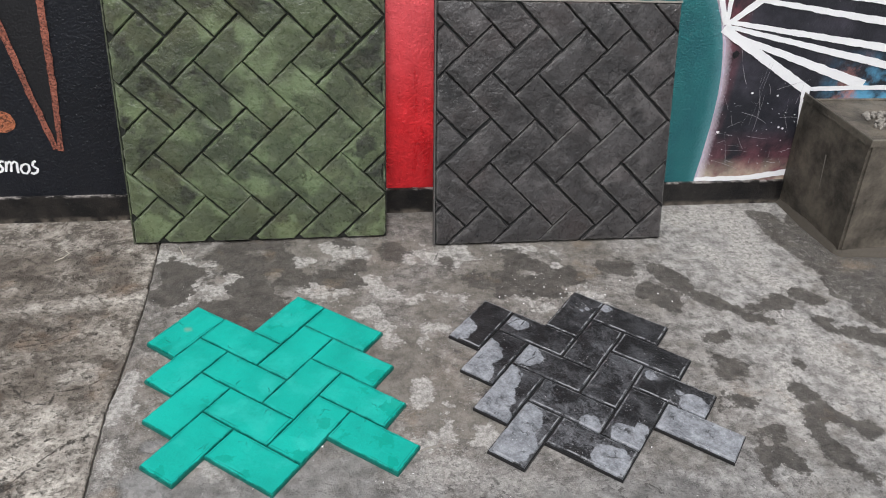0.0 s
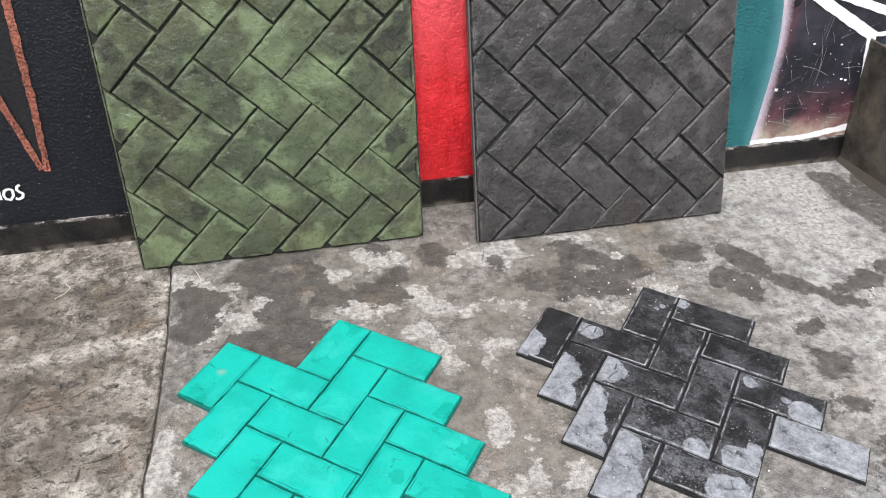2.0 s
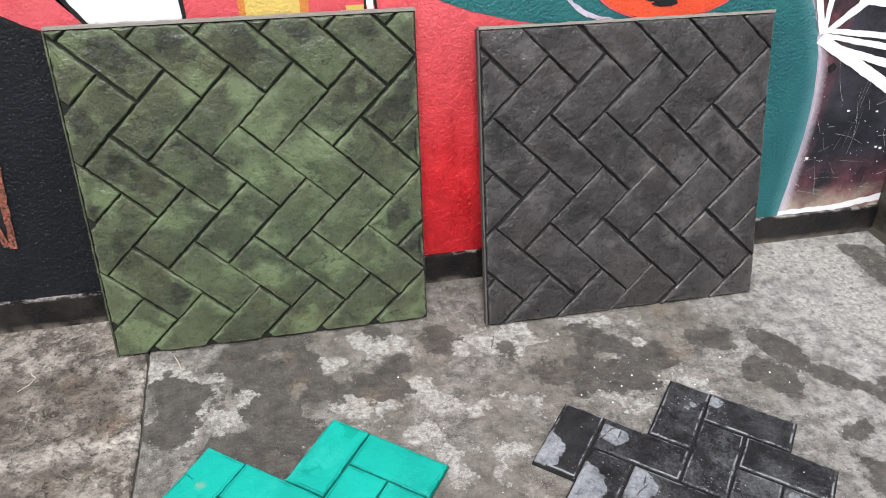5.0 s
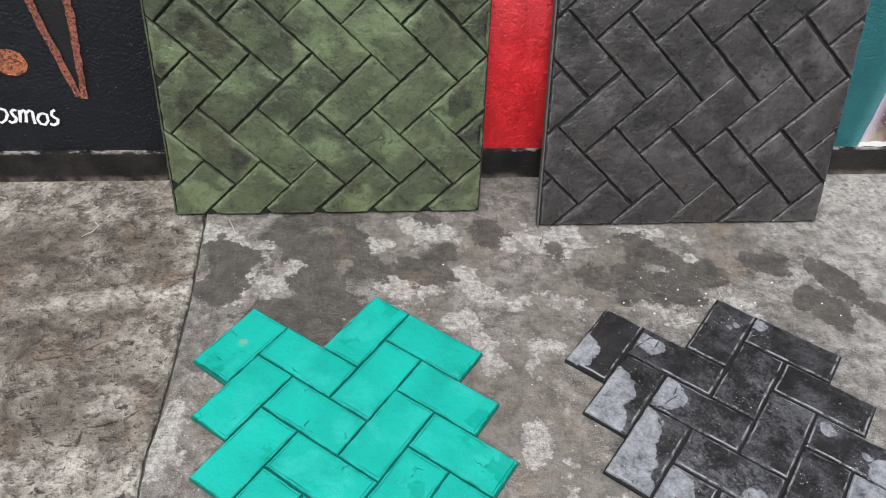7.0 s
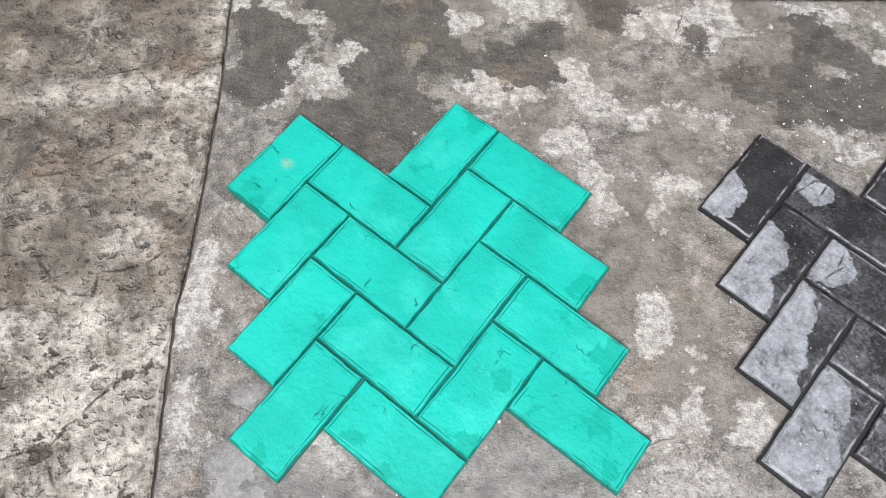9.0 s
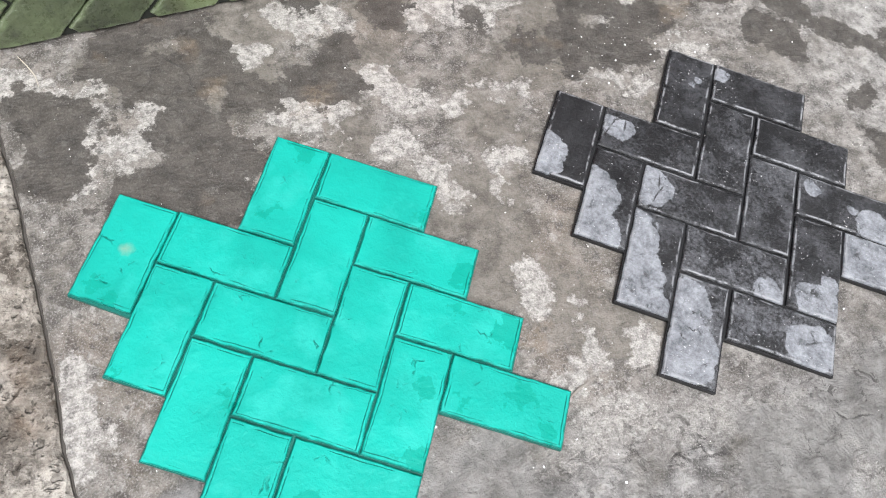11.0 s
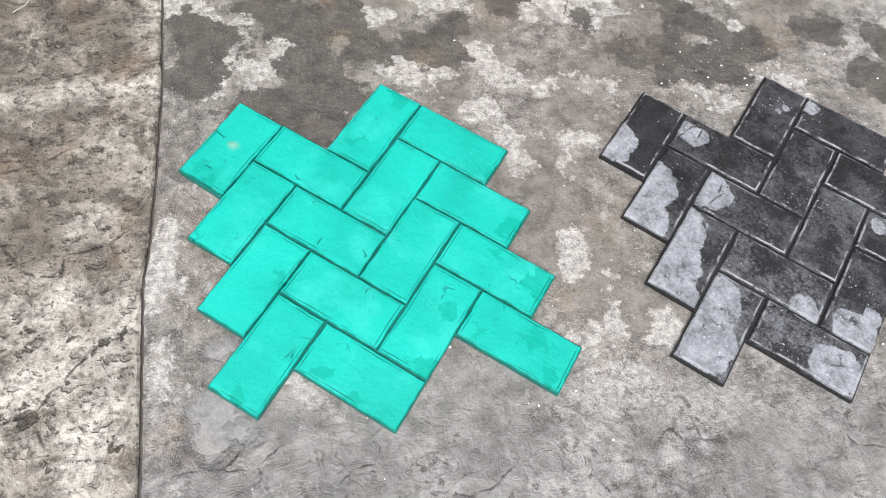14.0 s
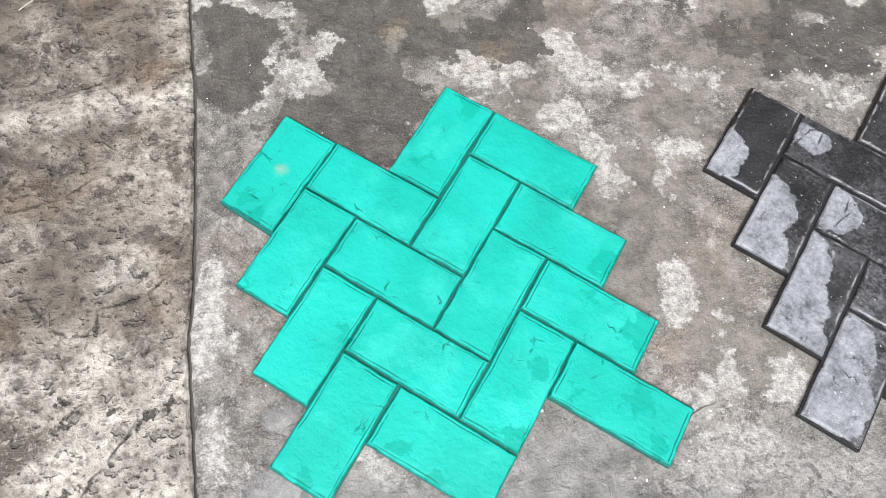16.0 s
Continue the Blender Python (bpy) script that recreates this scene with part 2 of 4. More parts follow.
NEW_CRACKS = [
    [(0.069, -0.554), (0.117, -0.511), (0.135, -0.5)],
    [(0.133, -0.545), (0.178, -0.51)],
    [(0.001, -0.546), (0.047, -0.543), (0.128, -0.55)],
    [(0.807, -0.557), (0.833, -0.587), (0.904, -0.588)],
    [(0.674, -0.635), (0.689, -0.655), (0.705, -0.702)],
    [(1.115, -0.604), (1.129, -0.627), (1.187, -0.64)],
    [(0.475, -0.628), (0.509, -0.619), (0.542, -0.591)],
    [(0.014, -0.577), (0.051, -0.608), (0.076, -0.636)],
    [(0.251, 0.451), (0.288, 0.404), (0.29, 0.35)],
    [(0.857, 0.451), (0.828, 0.376)],
    [(0.853, -0.552), (0.862, -0.587), (0.899, -0.596)], [(0.255, -0.591), (0.283, -0.568), (0.316, -0.564)],
]
PALE_LEFT = [(-0.083, 0.436, 0.02), (-0.072, 0.255, 0.02), (-0.087, -0.285, 0.045), (-0.098, -0.413, 0.05), (-0.13, -0.479, 0.04), (-0.113, -0.359, 0.05), (-0.208, -0.24, 0.03), (-0.339, 0.193, 0.03), (-0.207, 0.216, 0.03), (-0.222, -0.371, 0.03), (-0.12, -0.074, 0.025), (-0.28, -0.236, 0.03)]


def concrete_slab():
    """Worn grey concrete: crusty pale patches, dark soaked stains, hair cracks and grit."""
    n = Nodes("stained_concrete")
    broad = n.noise(3.5, 5, 0.6, warp=0.4)
    mid = n.noise(24, 7, 0.64)
    grain = n.noise(85, 5, 0.64)
    fine = n.noise(300, 2, 0.6)
    base = n.mix(n.ramp(mid, 0.40, 0.60), (0.08, 0.072, 0.063), (0.26, 0.241, 0.218))
    base = n.mix(n.math("MULTIPLY", n.ramp(broad, 0.5, 0.68), 0.5), base, (0.235, 0.19, 0.15))
    low = n.math("MULTIPLY", n.ramp(n.axis(1), -0.42, -0.56), n.ramp(n.axis(1), -1.5, -0.9, 0.25, 1.0))
    base = n.mix(n.math("MULTIPLY", low, 0.8), base, n.mix(n.ramp(n.math("ADD", n.math("MULTIPLY", mid, 0.5), n.math("MULTIPLY", n.noise(5.5, 7, 0.62, at=n.vec("ADD", n.place, (9.0, 2.0, 0)), warp=1.0), 0.5)), 0.42, 0.58), (0.135, 0.13, 0.125), (0.46, 0.446, 0.43)))
    east = n.math("ADD", n.axis(0), n.math("MULTIPLY", n.math("SUBTRACT", broad, 0.5), 1.2))
    east = n.math("MULTIPLY", n.ramp(east, 1.35, 1.75, 0.0, 0.8), n.ramp(n.axis(1), -1.8, -0.9, 0.25, 1.0))
    base = n.mix(east, base, n.mix(n.ramp(mid, 0.39, 0.59), (0.19, 0.182, 0.172), (0.46, 0.443, 0.42)))
    silt = n.drawn("silt", 0.03, 0.36, 7, 0.03, 12.0)
    base = n.mix(n.math("MULTIPLY", silt, 0.8), base, n.mix(n.ramp(mid, 0.36, 0.64), (0.106, 0.095, 0.080), (0.208, 0.188, 0.161)))
    light = n.drawn("pale", 0.058, 0.28, 12, 0.006)
    crust = n.mix(n.ramp(n.math("ADD", n.math("MULTIPLY", n.noise(62, 5, 0.66), 0.7), n.math("MULTIPLY", fine, 0.3)), 0.41, 0.58), (0.23, 0.217, 0.20), (0.53, 0.505, 0.47))
    base = n.mix(n.math("MULTIPLY", light, n.ramp(low, 0, 1, 0.9, 0.5)), base, crust)
    dark = n.drawn("dark", n.math("ADD", n.ramp(n.axis(1), 0.1, 0.35, 0.066, 0.036), n.ramp(n.axis(0), 1.4, 1.7, 0.0, 0.05)), n.ramp(n.axis(0), 1.4, 1.7, 0.26, 0.15), 11, 0.0035, 3.7, 0.006)
    stain = n.mix(n.ramp(mid, 0.35, 0.68), (0.044, 0.039, 0.034), (0.112, 0.100, 0.087))
    base = n.mix(n.math("MULTIPLY", dark, 0.95), base, stain)
    foot = n.drawn("damp", 0.2, 0.16, 9, 0.004, 8.0)
    base = n.mix(n.math("MULTIPLY", foot, 0.9), base, n.mix(n.ramp(mid, 0.36, 0.66), (0.026, 0.022, 0.018), (0.075, 0.064, 0.051)))
    cast = n.drawn("cement", 0.2, 0.34, 8, 0.02, 4.0)
    base = n.mix(n.math("MULTIPLY", cast, 0.75), base, n.mix(n.ramp(n.noise(20, 6, 0.6, warp=1.5), 0.38, 0.62), (0.15, 0.145, 0.138), (0.31, 0.30, 0.286)))
    smooth = n.math("MAXIMUM", silt, cast)
    second = n.field([], 0.045, 0.4, 17, 0.004, 9.1)
    base = n.mix(n.math("MULTIPLY", second, n.ramp(low, 0, 1, 0.55, 0.15)), base, (0.085, 0.077, 0.068))
    scuff = n.ramp(n.noise(46, 5, 0.66), 0.57, 0.61)
    base = n.mix(n.math("MULTIPLY", scuff, n.ramp(n.math("MAXIMUM", dark, smooth), 0, 1, 0.3, 0.08)), base, (0.54, 0.522, 0.495))
    rust = n.ramp(n.noise(4.6, 4, 0.6, at=n.vec("ADD", n.place, (2.0, 5.0, 0))), 0.62, 0.74)
    base = n.mix(n.math("MULTIPLY", rust, 0.4), base, (0.34, 0.24, 0.15))
    cr = n.math("MAXIMUM", n.lines(NEW_CRACKS, 0.0030, 0.010, 45.0), n.cracks(19, 0.045, 4.0, 0.12))
    base = n.mix(n.math("MULTIPLY", cr, 0.8), base, (0.035, 0.032, 0.03))
    chips = n.ramp(n.noise(52, 4, 0.6, at=n.vec("ADD", n.place, (1.0, 8.0, 0))), 0.42, 0.37)
    base = n.mix(n.math("MULTIPLY", chips, n.ramp(smooth, 0, 1, 0.6, 0.25)), base, (0.055, 0.05, 0.046))
    base = n.mix(n.math("MULTIPLY", n.ramp(grain, 0.30, 0.52, 0.5, 0.0), n.ramp(smooth, 0, 1, 1.0, 0.5)), base, (0.05, 0.046, 0.042))
    base = n.mix(n.math("MULTIPLY", n.ramp(fine, 0.5, 0.72, 0.0, 0.45), n.ramp(n.math("MAXIMUM", dark, smooth), 0, 1, 1.0, 0.25)), base, (0.52, 0.50, 0.48))
    specks = n.ramp(n.noise(130, 2, 0.5, at=n.vec("ADD", n.place, (7.0, 1.0, 0))), 0.735, 0.76)
    base = n.mix(n.math("MULTIPLY", specks, 0.85), base, (0.78, 0.77, 0.75))
    flaky = n.noise(34, 8, 0.68, at=n.vec("ADD", n.place, (6.0, 4.0, 0)), warp=7.0)
    lifted = n.math("MULTIPLY", n.math("MULTIPLY", n.ramp(flaky, 0.41, 0.37), low), n.ramp(n.noise(6, 3, 0.6, at=n.vec("ADD", n.place, (3.0, 3.0, 0))), 0.42, 0.56))
    base = n.mix(n.math("MULTIPLY", lifted, 0.85), base, (0.07, 0.064, 0.06))
    wet = n.drawn("puddle", 0.2, 0.11, 14, 0.010, 6.0, 0.004)
    base = n.mix(n.math("MULTIPLY", wet, 0.5), base, (0.25, 0.248, 0.248))
    rough = n.math("SUBTRACT", n.ramp(grain, 0.3, 0.7, 0.45, 0.75), n.math("ADD", n.math("MULTIPLY", wet, 0.28), n.math("MULTIPLY", n.math("MAXIMUM", dark, cast), 0.1)))
    height = n.math("ADD", n.math("MULTIPLY", grain, 0.55), n.math("ADD", n.math("MULTIPLY", fine, 0.18), n.math("ADD", n.math("MULTIPLY", mid, 0.9), n.math("MULTIPLY", flaky, n.ramp(low, 0, 1, 0.15, 1.9)))))
    height = n.math("MULTIPLY", height, n.ramp(wet, 0, 1, 1.0, 0.35))
    return n.finish(base, rough, height, 0.0075, 0.35)


def rough_slab():
    """Older, pitted concrete: pale paste over dark dirt, brown smears and deep pits."""
    n = Nodes("pitted_concrete")
    broad = n.noise(3.0, 6, 0.6, warp=0.5)
    mid = n.noise(15, 7, 0.64, warp=5.0)
    grain = n.noise(70, 5, 0.64)
    fine = n.noise(260, 2, 0.6)
    pale = n.drawn("pale", 0.045, 0.42, 9, 0.03, 2.0, 0.015)
    base = n.mix(n.ramp(mid, 0.42, 0.57), (0.105, 0.09, 0.074), (0.33, 0.297, 0.257))
    base = n.mix(n.math("MULTIPLY", pale, 0.85), base, n.mix(n.ramp(grain, 0.35, 0.6), (0.34, 0.313, 0.277), (0.61, 0.568, 0.507)))
    brown = n.drawn("silt", 0.030, 0.36, 6, 0.04, 5.0, 0.026)
    base = n.mix(n.math("MULTIPLY", brown, 0.9), base, n.mix(n.ramp(mid, 0.38, 0.64), (0.078, 0.065, 0.053), (0.175, 0.150, 0.124)))
    dirt = n.field([], n.ramp(n.axis(1), -0.2, 0.1, 0.055, 0.04), 0.42, 12, 0.02, 8.0)
    base = n.mix(n.math("MULTIPLY", dirt, 0.8), base, (0.07, 0.06, 0.05))
    holes = n.math("MAXIMUM", n.ramp(n.noise(34, 3, 0.55), 0.40, 0.35), n.ramp(n.noise(90, 3, 0.55, at=n.vec("ADD", n.place, (3.0, 7.0, 0))), 0.38, 0.33))
    base = n.mix(n.math("MULTIPLY", holes, 0.5), base, (0.05, 0.043, 0.035))
    flake = n.math("MAXIMUM", n.ramp(n.noise(42, 4, 0.6, at=n.vec("ADD", n.place, (5.0, 2.0, 0))), 0.57, 0.61), n.ramp(n.noise(110, 3, 0.55, at=n.vec("ADD", n.place, (1.0, 3.0, 0))), 0.60, 0.64))
    base = n.mix(n.math("MULTIPLY", flake, n.ramp(brown, 0, 1, 0.45, 0.04)), base, (0.52, 0.478, 0.42))
    pits = n.drawn("pits", 0.06, 0.08, 55, 0.003, 1.0, -0.004)
    base = n.mix(n.math("MULTIPLY", pits, 0.85), base, (0.03, 0.026, 0.022))
    cr = n.math("MAXIMUM", n.lines(OLD_CRACKS, 0.0040), n.cracks(11, 0.035, 6.0, 0.14))
    base = n.mix(n.math("MULTIPLY", cr, 0.85), base, (0.03, 0.026, 0.022))
    base = n.mix(n.ramp(grain, 0.32, 0.50, 0.6, 0.0), base, (0.06, 0.051, 0.043))
    base = n.mix(n.math("MULTIPLY", n.ramp(fine, 0.55, 0.72, 0.0, 0.3), n.ramp(brown, 0, 1, 1.0, 0.2)), base, (0.54, 0.50, 0.45))
    rust = n.ramp(n.noise(5.2, 4, 0.6, at=n.vec("ADD", n.place, (2.0, 5.0, 0))), 0.58, 0.72)
    base = n.mix(n.math("MULTIPLY", rust, 0.3), base, (0.34, 0.22, 0.14))
    height = n.math("ADD", mid, n.math("ADD", n.math("MULTIPLY", grain, 0.55), n.math("MULTIPLY", fine, 0.14)))
    height = n.math("SUBTRACT", height, n.math("ADD", n.math("MULTIPLY", n.math("MAXIMUM", pits, holes), 0.4), 0.0))
    return n.finish(base, 0.75, height, 0.012, 0.3)


DAMP = [
    (0.685, 0.165, 0.030), (0.575, 0.035, 0.016), (0.59, -0.085, 0.024), (0.49, 0.325, 0.014), (0.585, 0.24, 0.022), (0.03, 0.02, 0.013),
    (0.065, 0.012, 0.010), (0.29, -0.07, 0.010), (0.70, 0.055, 0.008), (0.735, 0.07, 0.015), (0.78, 0.018, 0.012), (0.645, 0.03, 0.009),
    (0.235, 0.25, 0.009), (0.245, 0.385, 0.022), (0.585, 0.175, 0.008), (0.12, -0.08, 0.008), (0.36, -0.28, 0.008), (0.45, -0.175, 0.009), (0.52, -0.19, 0.010),
]


def mat_teal():
    """Turquoise polyurethane, chalky in places, with dark damp marks and fine tears."""
    n = Nodes("turquoise_rubber")
    soft = n.noise(6, 5, 0.6)
    mid = n.noise(30, 5, 0.62)
    grain = n.noise(150, 4, 0.6)
    base = n.mix(n.ramp(soft, 0.36, 0.64), (0.004, 0.322, 0.260), (0.006, 0.408, 0.332))
    chalk = n.ramp(n.math("ADD", n.noise(9, 6, 0.62, at=n.vec("ADD", n.place, (3.0, 1.0, 0))), n.math("MULTIPLY", mid, 0.3)), 0.66, 0.82)
    base = n.mix(n.math("MULTIPLY", chalk, 0.6), base, (0.03, 0.47, 0.40))
    damp = n.field(DAMP, 0.045, 0.11, 36, 0.0008, 2.0)
    base = n.mix(n.math("MULTIPLY", damp, 0.6), base, (0.0, 0.27, 0.20))
    tears = n.math("MULTIPLY", n.cracks(26, 0.04, 3.0, 0.02), n.ramp(n.noise(7, 3, 0.6, at=n.vec("ADD", n.place, (9.0, 4.0, 0))), 0.46, 0.56))
    base = n.mix(n.math("MULTIPLY", tears, 0.7), base, (0.0, 0.13, 0.095))
    rub = n.blobs([(0.05, 0.105, 0.006)], 0.012, 30, 0.009, 0.006, 90)
    base = n.mix(n.math("MULTIPLY", rub, 0.6), base, (0.36, 0.33, 0.22))
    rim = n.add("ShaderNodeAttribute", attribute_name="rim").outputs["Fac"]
    # Ragged darker turquoise along the arris and down the sides.
    rim_dark = n.math("MULTIPLY", n.ramp(rim, 0.86, 0.93), n.ramp(n.noise(38, 5, 0.65, at=n.vec("ADD", n.place, (2.0, 6.0, 0))), 0.40, 0.58))
    base = n.mix(n.math("MULTIPLY", rim_dark, 0.7), base, (0.0, 0.10, 0.073))
    # Shade on the brick sides, put into the colour as darker turquoise.
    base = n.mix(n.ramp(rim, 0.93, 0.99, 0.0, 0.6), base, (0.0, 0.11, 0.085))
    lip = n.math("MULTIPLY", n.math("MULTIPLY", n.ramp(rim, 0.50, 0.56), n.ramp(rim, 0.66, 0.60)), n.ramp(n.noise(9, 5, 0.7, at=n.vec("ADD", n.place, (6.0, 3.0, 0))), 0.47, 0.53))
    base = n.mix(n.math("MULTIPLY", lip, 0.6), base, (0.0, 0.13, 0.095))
    height = n.math("ADD", n.math("MULTIPLY", grain, 0.3), n.math("ADD", mid, n.math("MULTIPLY", soft, 2.5)))
    height = n.math("SUBTRACT", height, n.math("MULTIPLY", n.math("MAXIMUM", tears, lip), 0.6))
    return n.finish(base, n.math("SUBTRACT", n.ramp(damp, 0, 1, 0.5, 0.34), n.ramp(rim, 0.7, 0.95, 0.0, 0.2)), height, 0.0025, 0.25)


def plain_rubber(name, colour, rough):
    n = Nodes(name)
    g = n.noise(90, 6, 0.65)
    dim = tuple(c * 0.6 for c in colour)
    return n.finish(n.mix(g, dim, colour), rough, g, 0.001)


def mat_black(spots, haze, cuts=()):
    """Black rubber with crisp grey patches of dried cement dust at the spots, and a scuffed haze."""
    n = Nodes("black_rubber")
    grain = n.noise(170, 6, 0.75)
    mid = n.noise(30, 9, 0.72, warp=0.6)
    base = n.mix(n.ramp(mid, 0.35, 0.7), (0.005, 0.005, 0.006), (0.021, 0.0205, 0.0215))
    film = n.ramp(n.math("ADD", n.math("MULTIPLY", n.noise(13, 5, 0.62), 0.7), n.math("ADD", n.math("MULTIPLY", mid, 0.35), n.math("MULTIPLY", grain, 0.75))), 0.84, 1.12)
    base = n.mix(n.math("MULTIPLY", film, haze), base, (0.26, 0.265, 0.285))
    dust = n.field(spots, 0.05, 0.045, 24, 0.0012, 1.5)
    tone = n.mix(n.ramp(n.math("ADD", mid, n.math("MULTIPLY", grain, 0.5)), 0.55, 0.92), (0.085, 0.09, 0.10), (0.39, 0.405, 0.435))
    nicks = n.math("MAXIMUM", n.cracks(17, 0.055, 2.0, 0.04), n.cracks(34, 0.07, 7.0, 0.03))
    if cuts:
        nicks = n.math("MAXIMUM", nicks, n.lines(cuts, 0.0022, 0.004, 60.0))
    tone = n.mix(n.math("MULTIPLY", nicks, 0.9), tone, (0.02, 0.02, 0.02))
    base = n.mix(n.math("MULTIPLY", dust, 0.92), base, tone)
    rim = n.add("ShaderNodeAttribute", attribute_name="rim").outputs["Fac"]
    worn = n.math("MULTIPLY", n.math("MULTIPLY", n.ramp(rim, 0.62, 0.88), n.ramp(rim, 0.97, 0.92)), n.ramp(n.noise(24, 6, 0.72), 0.46, 0.55))
    base = n.mix(n.math("MULTIPLY", worn, 0.85), base, (0.34, 0.345, 0.36))
    bits = n.ramp(n.math("ADD", n.noise(190, 2, 0.5), n.math("MULTIPLY", n.noise(16, 3, 0.6), 0.3)), 0.85, 0.89)
    base = n.mix(n.math("MULTIPLY", bits, 0.75), base, (0.6, 0.6, 0.6))
    height = n.math("ADD", n.math("MULTIPLY", grain, 0.5), n.math("ADD", mid, n.math("MULTIPLY", dust, 0.08)))
    return n.finish(base, n.ramp(dust, 0, 1, 0.32, 0.62), height, 0.004, 0.42)


GREEN_SMOKE = [(0.137, 0.752, 0.045), (0.269, 0.791, 0.04), (0.421, 0.78, 0.045), (0.046, 0.619, 0.025), (0.145, 0.496, 0.045), (0.251, 0.521, 0.022), (0.05, 0.327, 0.022), (0.032, 0.377, 0.018), (0.07, 0.284, 0.025), (0.164, 0.229, 0.028), (0.752, 0.59, 0.05), (0.774, 0.63, 0.03), (0.701, 0.656, 0.03), (0.734, 0.514, 0.035), (0.645, 0.639, 0.028), (0.31, 0.481, 0.014), (0.786, 0.232, 0.02), (0.737, 0.31, 0.028), (0.695, 0.774, 0.028), (0.779, 0.065, 0.012), (0.528, 0.79, 0.025), (0.181, 0.163, 0.02), (0.475, 0.064, 0.012)]
GREEN_WORN = [(0.568, 0.521, 0.045), (0.488, 0.464, 0.035), (0.393, 0.458, 0.035), (0.398, 0.651, 0.035), (0.301, 0.684, 0.035), (0.395, 0.191, 0.045), (0.583, 0.2, 0.025), (0.2, 0.362, 0.03), (0.479, 0.029, 0.03), (0.054, 0.066, 0.045), (0.373, 0.565, 0.022), (0.68, 0.213, 0.025), (0.055, 0.421, 0.02), (0.032, 0.776, 0.02), (0.451, 0.559, 0.02), (0.77, 0.04, 0.02)]
CHAR_SMOKE = [(0.04, 0.537, 0.04), (0.407, 0.507, 0.03), (0.19, 0.466, 0.03), (0.237, 0.31, 0.03), (0.73, 0.717, 0.03), (0.38, 0.358, 0.02), (0.063, 0.203, 0.03), (0.494, 0.674, 0.03)]
CHAR_WORN = [(0.54, 0.412, 0.03), (0.629, 0.435, 0.035), (0.694, 0.468, 0.04), (0.339, 0.698, 0.028), (0.709, 0.588, 0.03), (0.6, 0.24, 0.03), (0.22, 0.622, 0.02), (0.158, 0.333, 0.02), (0.458, 0.412, 0.02), (0.117, 0.726, 0.02), (0.351, 0.202, 0.02), (0.518, 0.2, 0.02)]


def stamped(name, low, high, smoke, smoke_amount, bright, halo, smoky, worn):
    """Colour-hardened stamped concrete: smoky antiquing in the middle of each stone, lighter worn rims, painted arris
    highlights and glints.
    """
    n = Nodes(name)
    info = n.add("ShaderNodeObjectInfo").outputs["Random"]
    rim = n.add("ShaderNodeAttribute", attribute_name="rim").outputs["Fac"]
    broad = n.noise(8, 6, 0.62, warp=0.5)
    mid = n.noise(26, 6, 0.62)
    grain = n.noise(85, 5, 0.62)
    fine = n.noise(260, 2, 0.6)
    mottle = n.noise(48, 7, 0.7, at=n.vec("ADD", n.place, (2.0, 8.0, 0)), warp=2.0)
    tone = n.math("ADD", n.math("ADD", n.math("MULTIPLY", broad, 0.7), n.math("MULTIPLY", mottle, 0.3)), n.math("MULTIPLY", n.math("SUBTRACT", info, 0.5), 0.16))
    base = n.mix(n.ramp(tone, 0.38, 0.66), low, high)
    edge = n.ramp(n.math("ADD", n.math("MULTIPLY", rim, 0.45), n.math("MULTIPLY", n.math("SUBTRACT", n.noise(12, 5, 0.55, at=n.vec("ADD", n.place, (4.0, 9.0, 0)), warp=0.8), 0.5), 3.6)), 0.30, 0.62)
    base = n.mix(n.math("MULTIPLY", edge, halo), base, bright)
    pale = n.field(worn, 0.06, 0.22, 13, 0.02, 7.0)
    base = n.mix(n.math("MULTIPLY", pale, 0.8), base, bright)
    cloud = n.field([(x, y, r * 1.15) for x, y, r in smoky], 0.055, 0.24, 15, 0.008, 2.0)
    inner = n.ramp(rim, 0.2, 0.9, 1.0, 0.35)
    base = n.mix(n.math("MULTIPLY", n.math("MULTIPLY", n.math("MULTIPLY", cloud, inner), n.ramp(mottle, 0.36, 0.56, 1.0, 0.7)), smoke_amount), base, smoke)
    spots = n.field([], 0.075, 0.42, 16, 0.012, 6.0)
    base = n.mix(n.math("MULTIPLY", spots, 0.6), base, smoke)
    base = n.mix(n.ramp(grain, 0.30, 0.50, 0.25, 0.0), base, smoke)
    base = n.mix(n.ramp(fine, 0.55, 0.74, 0.0, 0.12), base, bright)
    # Worn pale arris, with the chamfer's highlight mixed into the same colour.
    arris = n.math("MULTIPLY", n.math("MULTIPLY", n.ramp(rim, 0.78, 0.89), n.ramp(rim, 0.97, 0.92)), n.ramp(mid, 0.46, 0.58))
    base = n.mix(n.math("MULTIPLY", arris, 0.22), base, (0.34, 0.34, 0.31))
    scrape = n.cracks(13, 0.03, 3.0, 0.16)
    base = n.mix(n.math("MULTIPLY", scrape, 0.35), base, smoke)
    warm = n.ramp(n.noise(5, 4, 0.6, at=n.vec("ADD", n.place, (8.0, 1.0, 0))), 0.52, 0.7)
    base = n.mix(n.math("MULTIPLY", warm, 0.25), base, tuple(c * k for c, k in zip(high, (1.35, 1.02, 0.95))))
    # Glints put into the colour as small pale flecks, denser near the rim.
    glint = n.ramp(n.math("ADD", n.noise(170, 3, 0.6), n.math("MULTIPLY", rim, 0.06)), 0.70, 0.75)
    base = n.mix(n.math("MULTIPLY", glint, 0.45), base, (0.45, 0.45, 0.42))
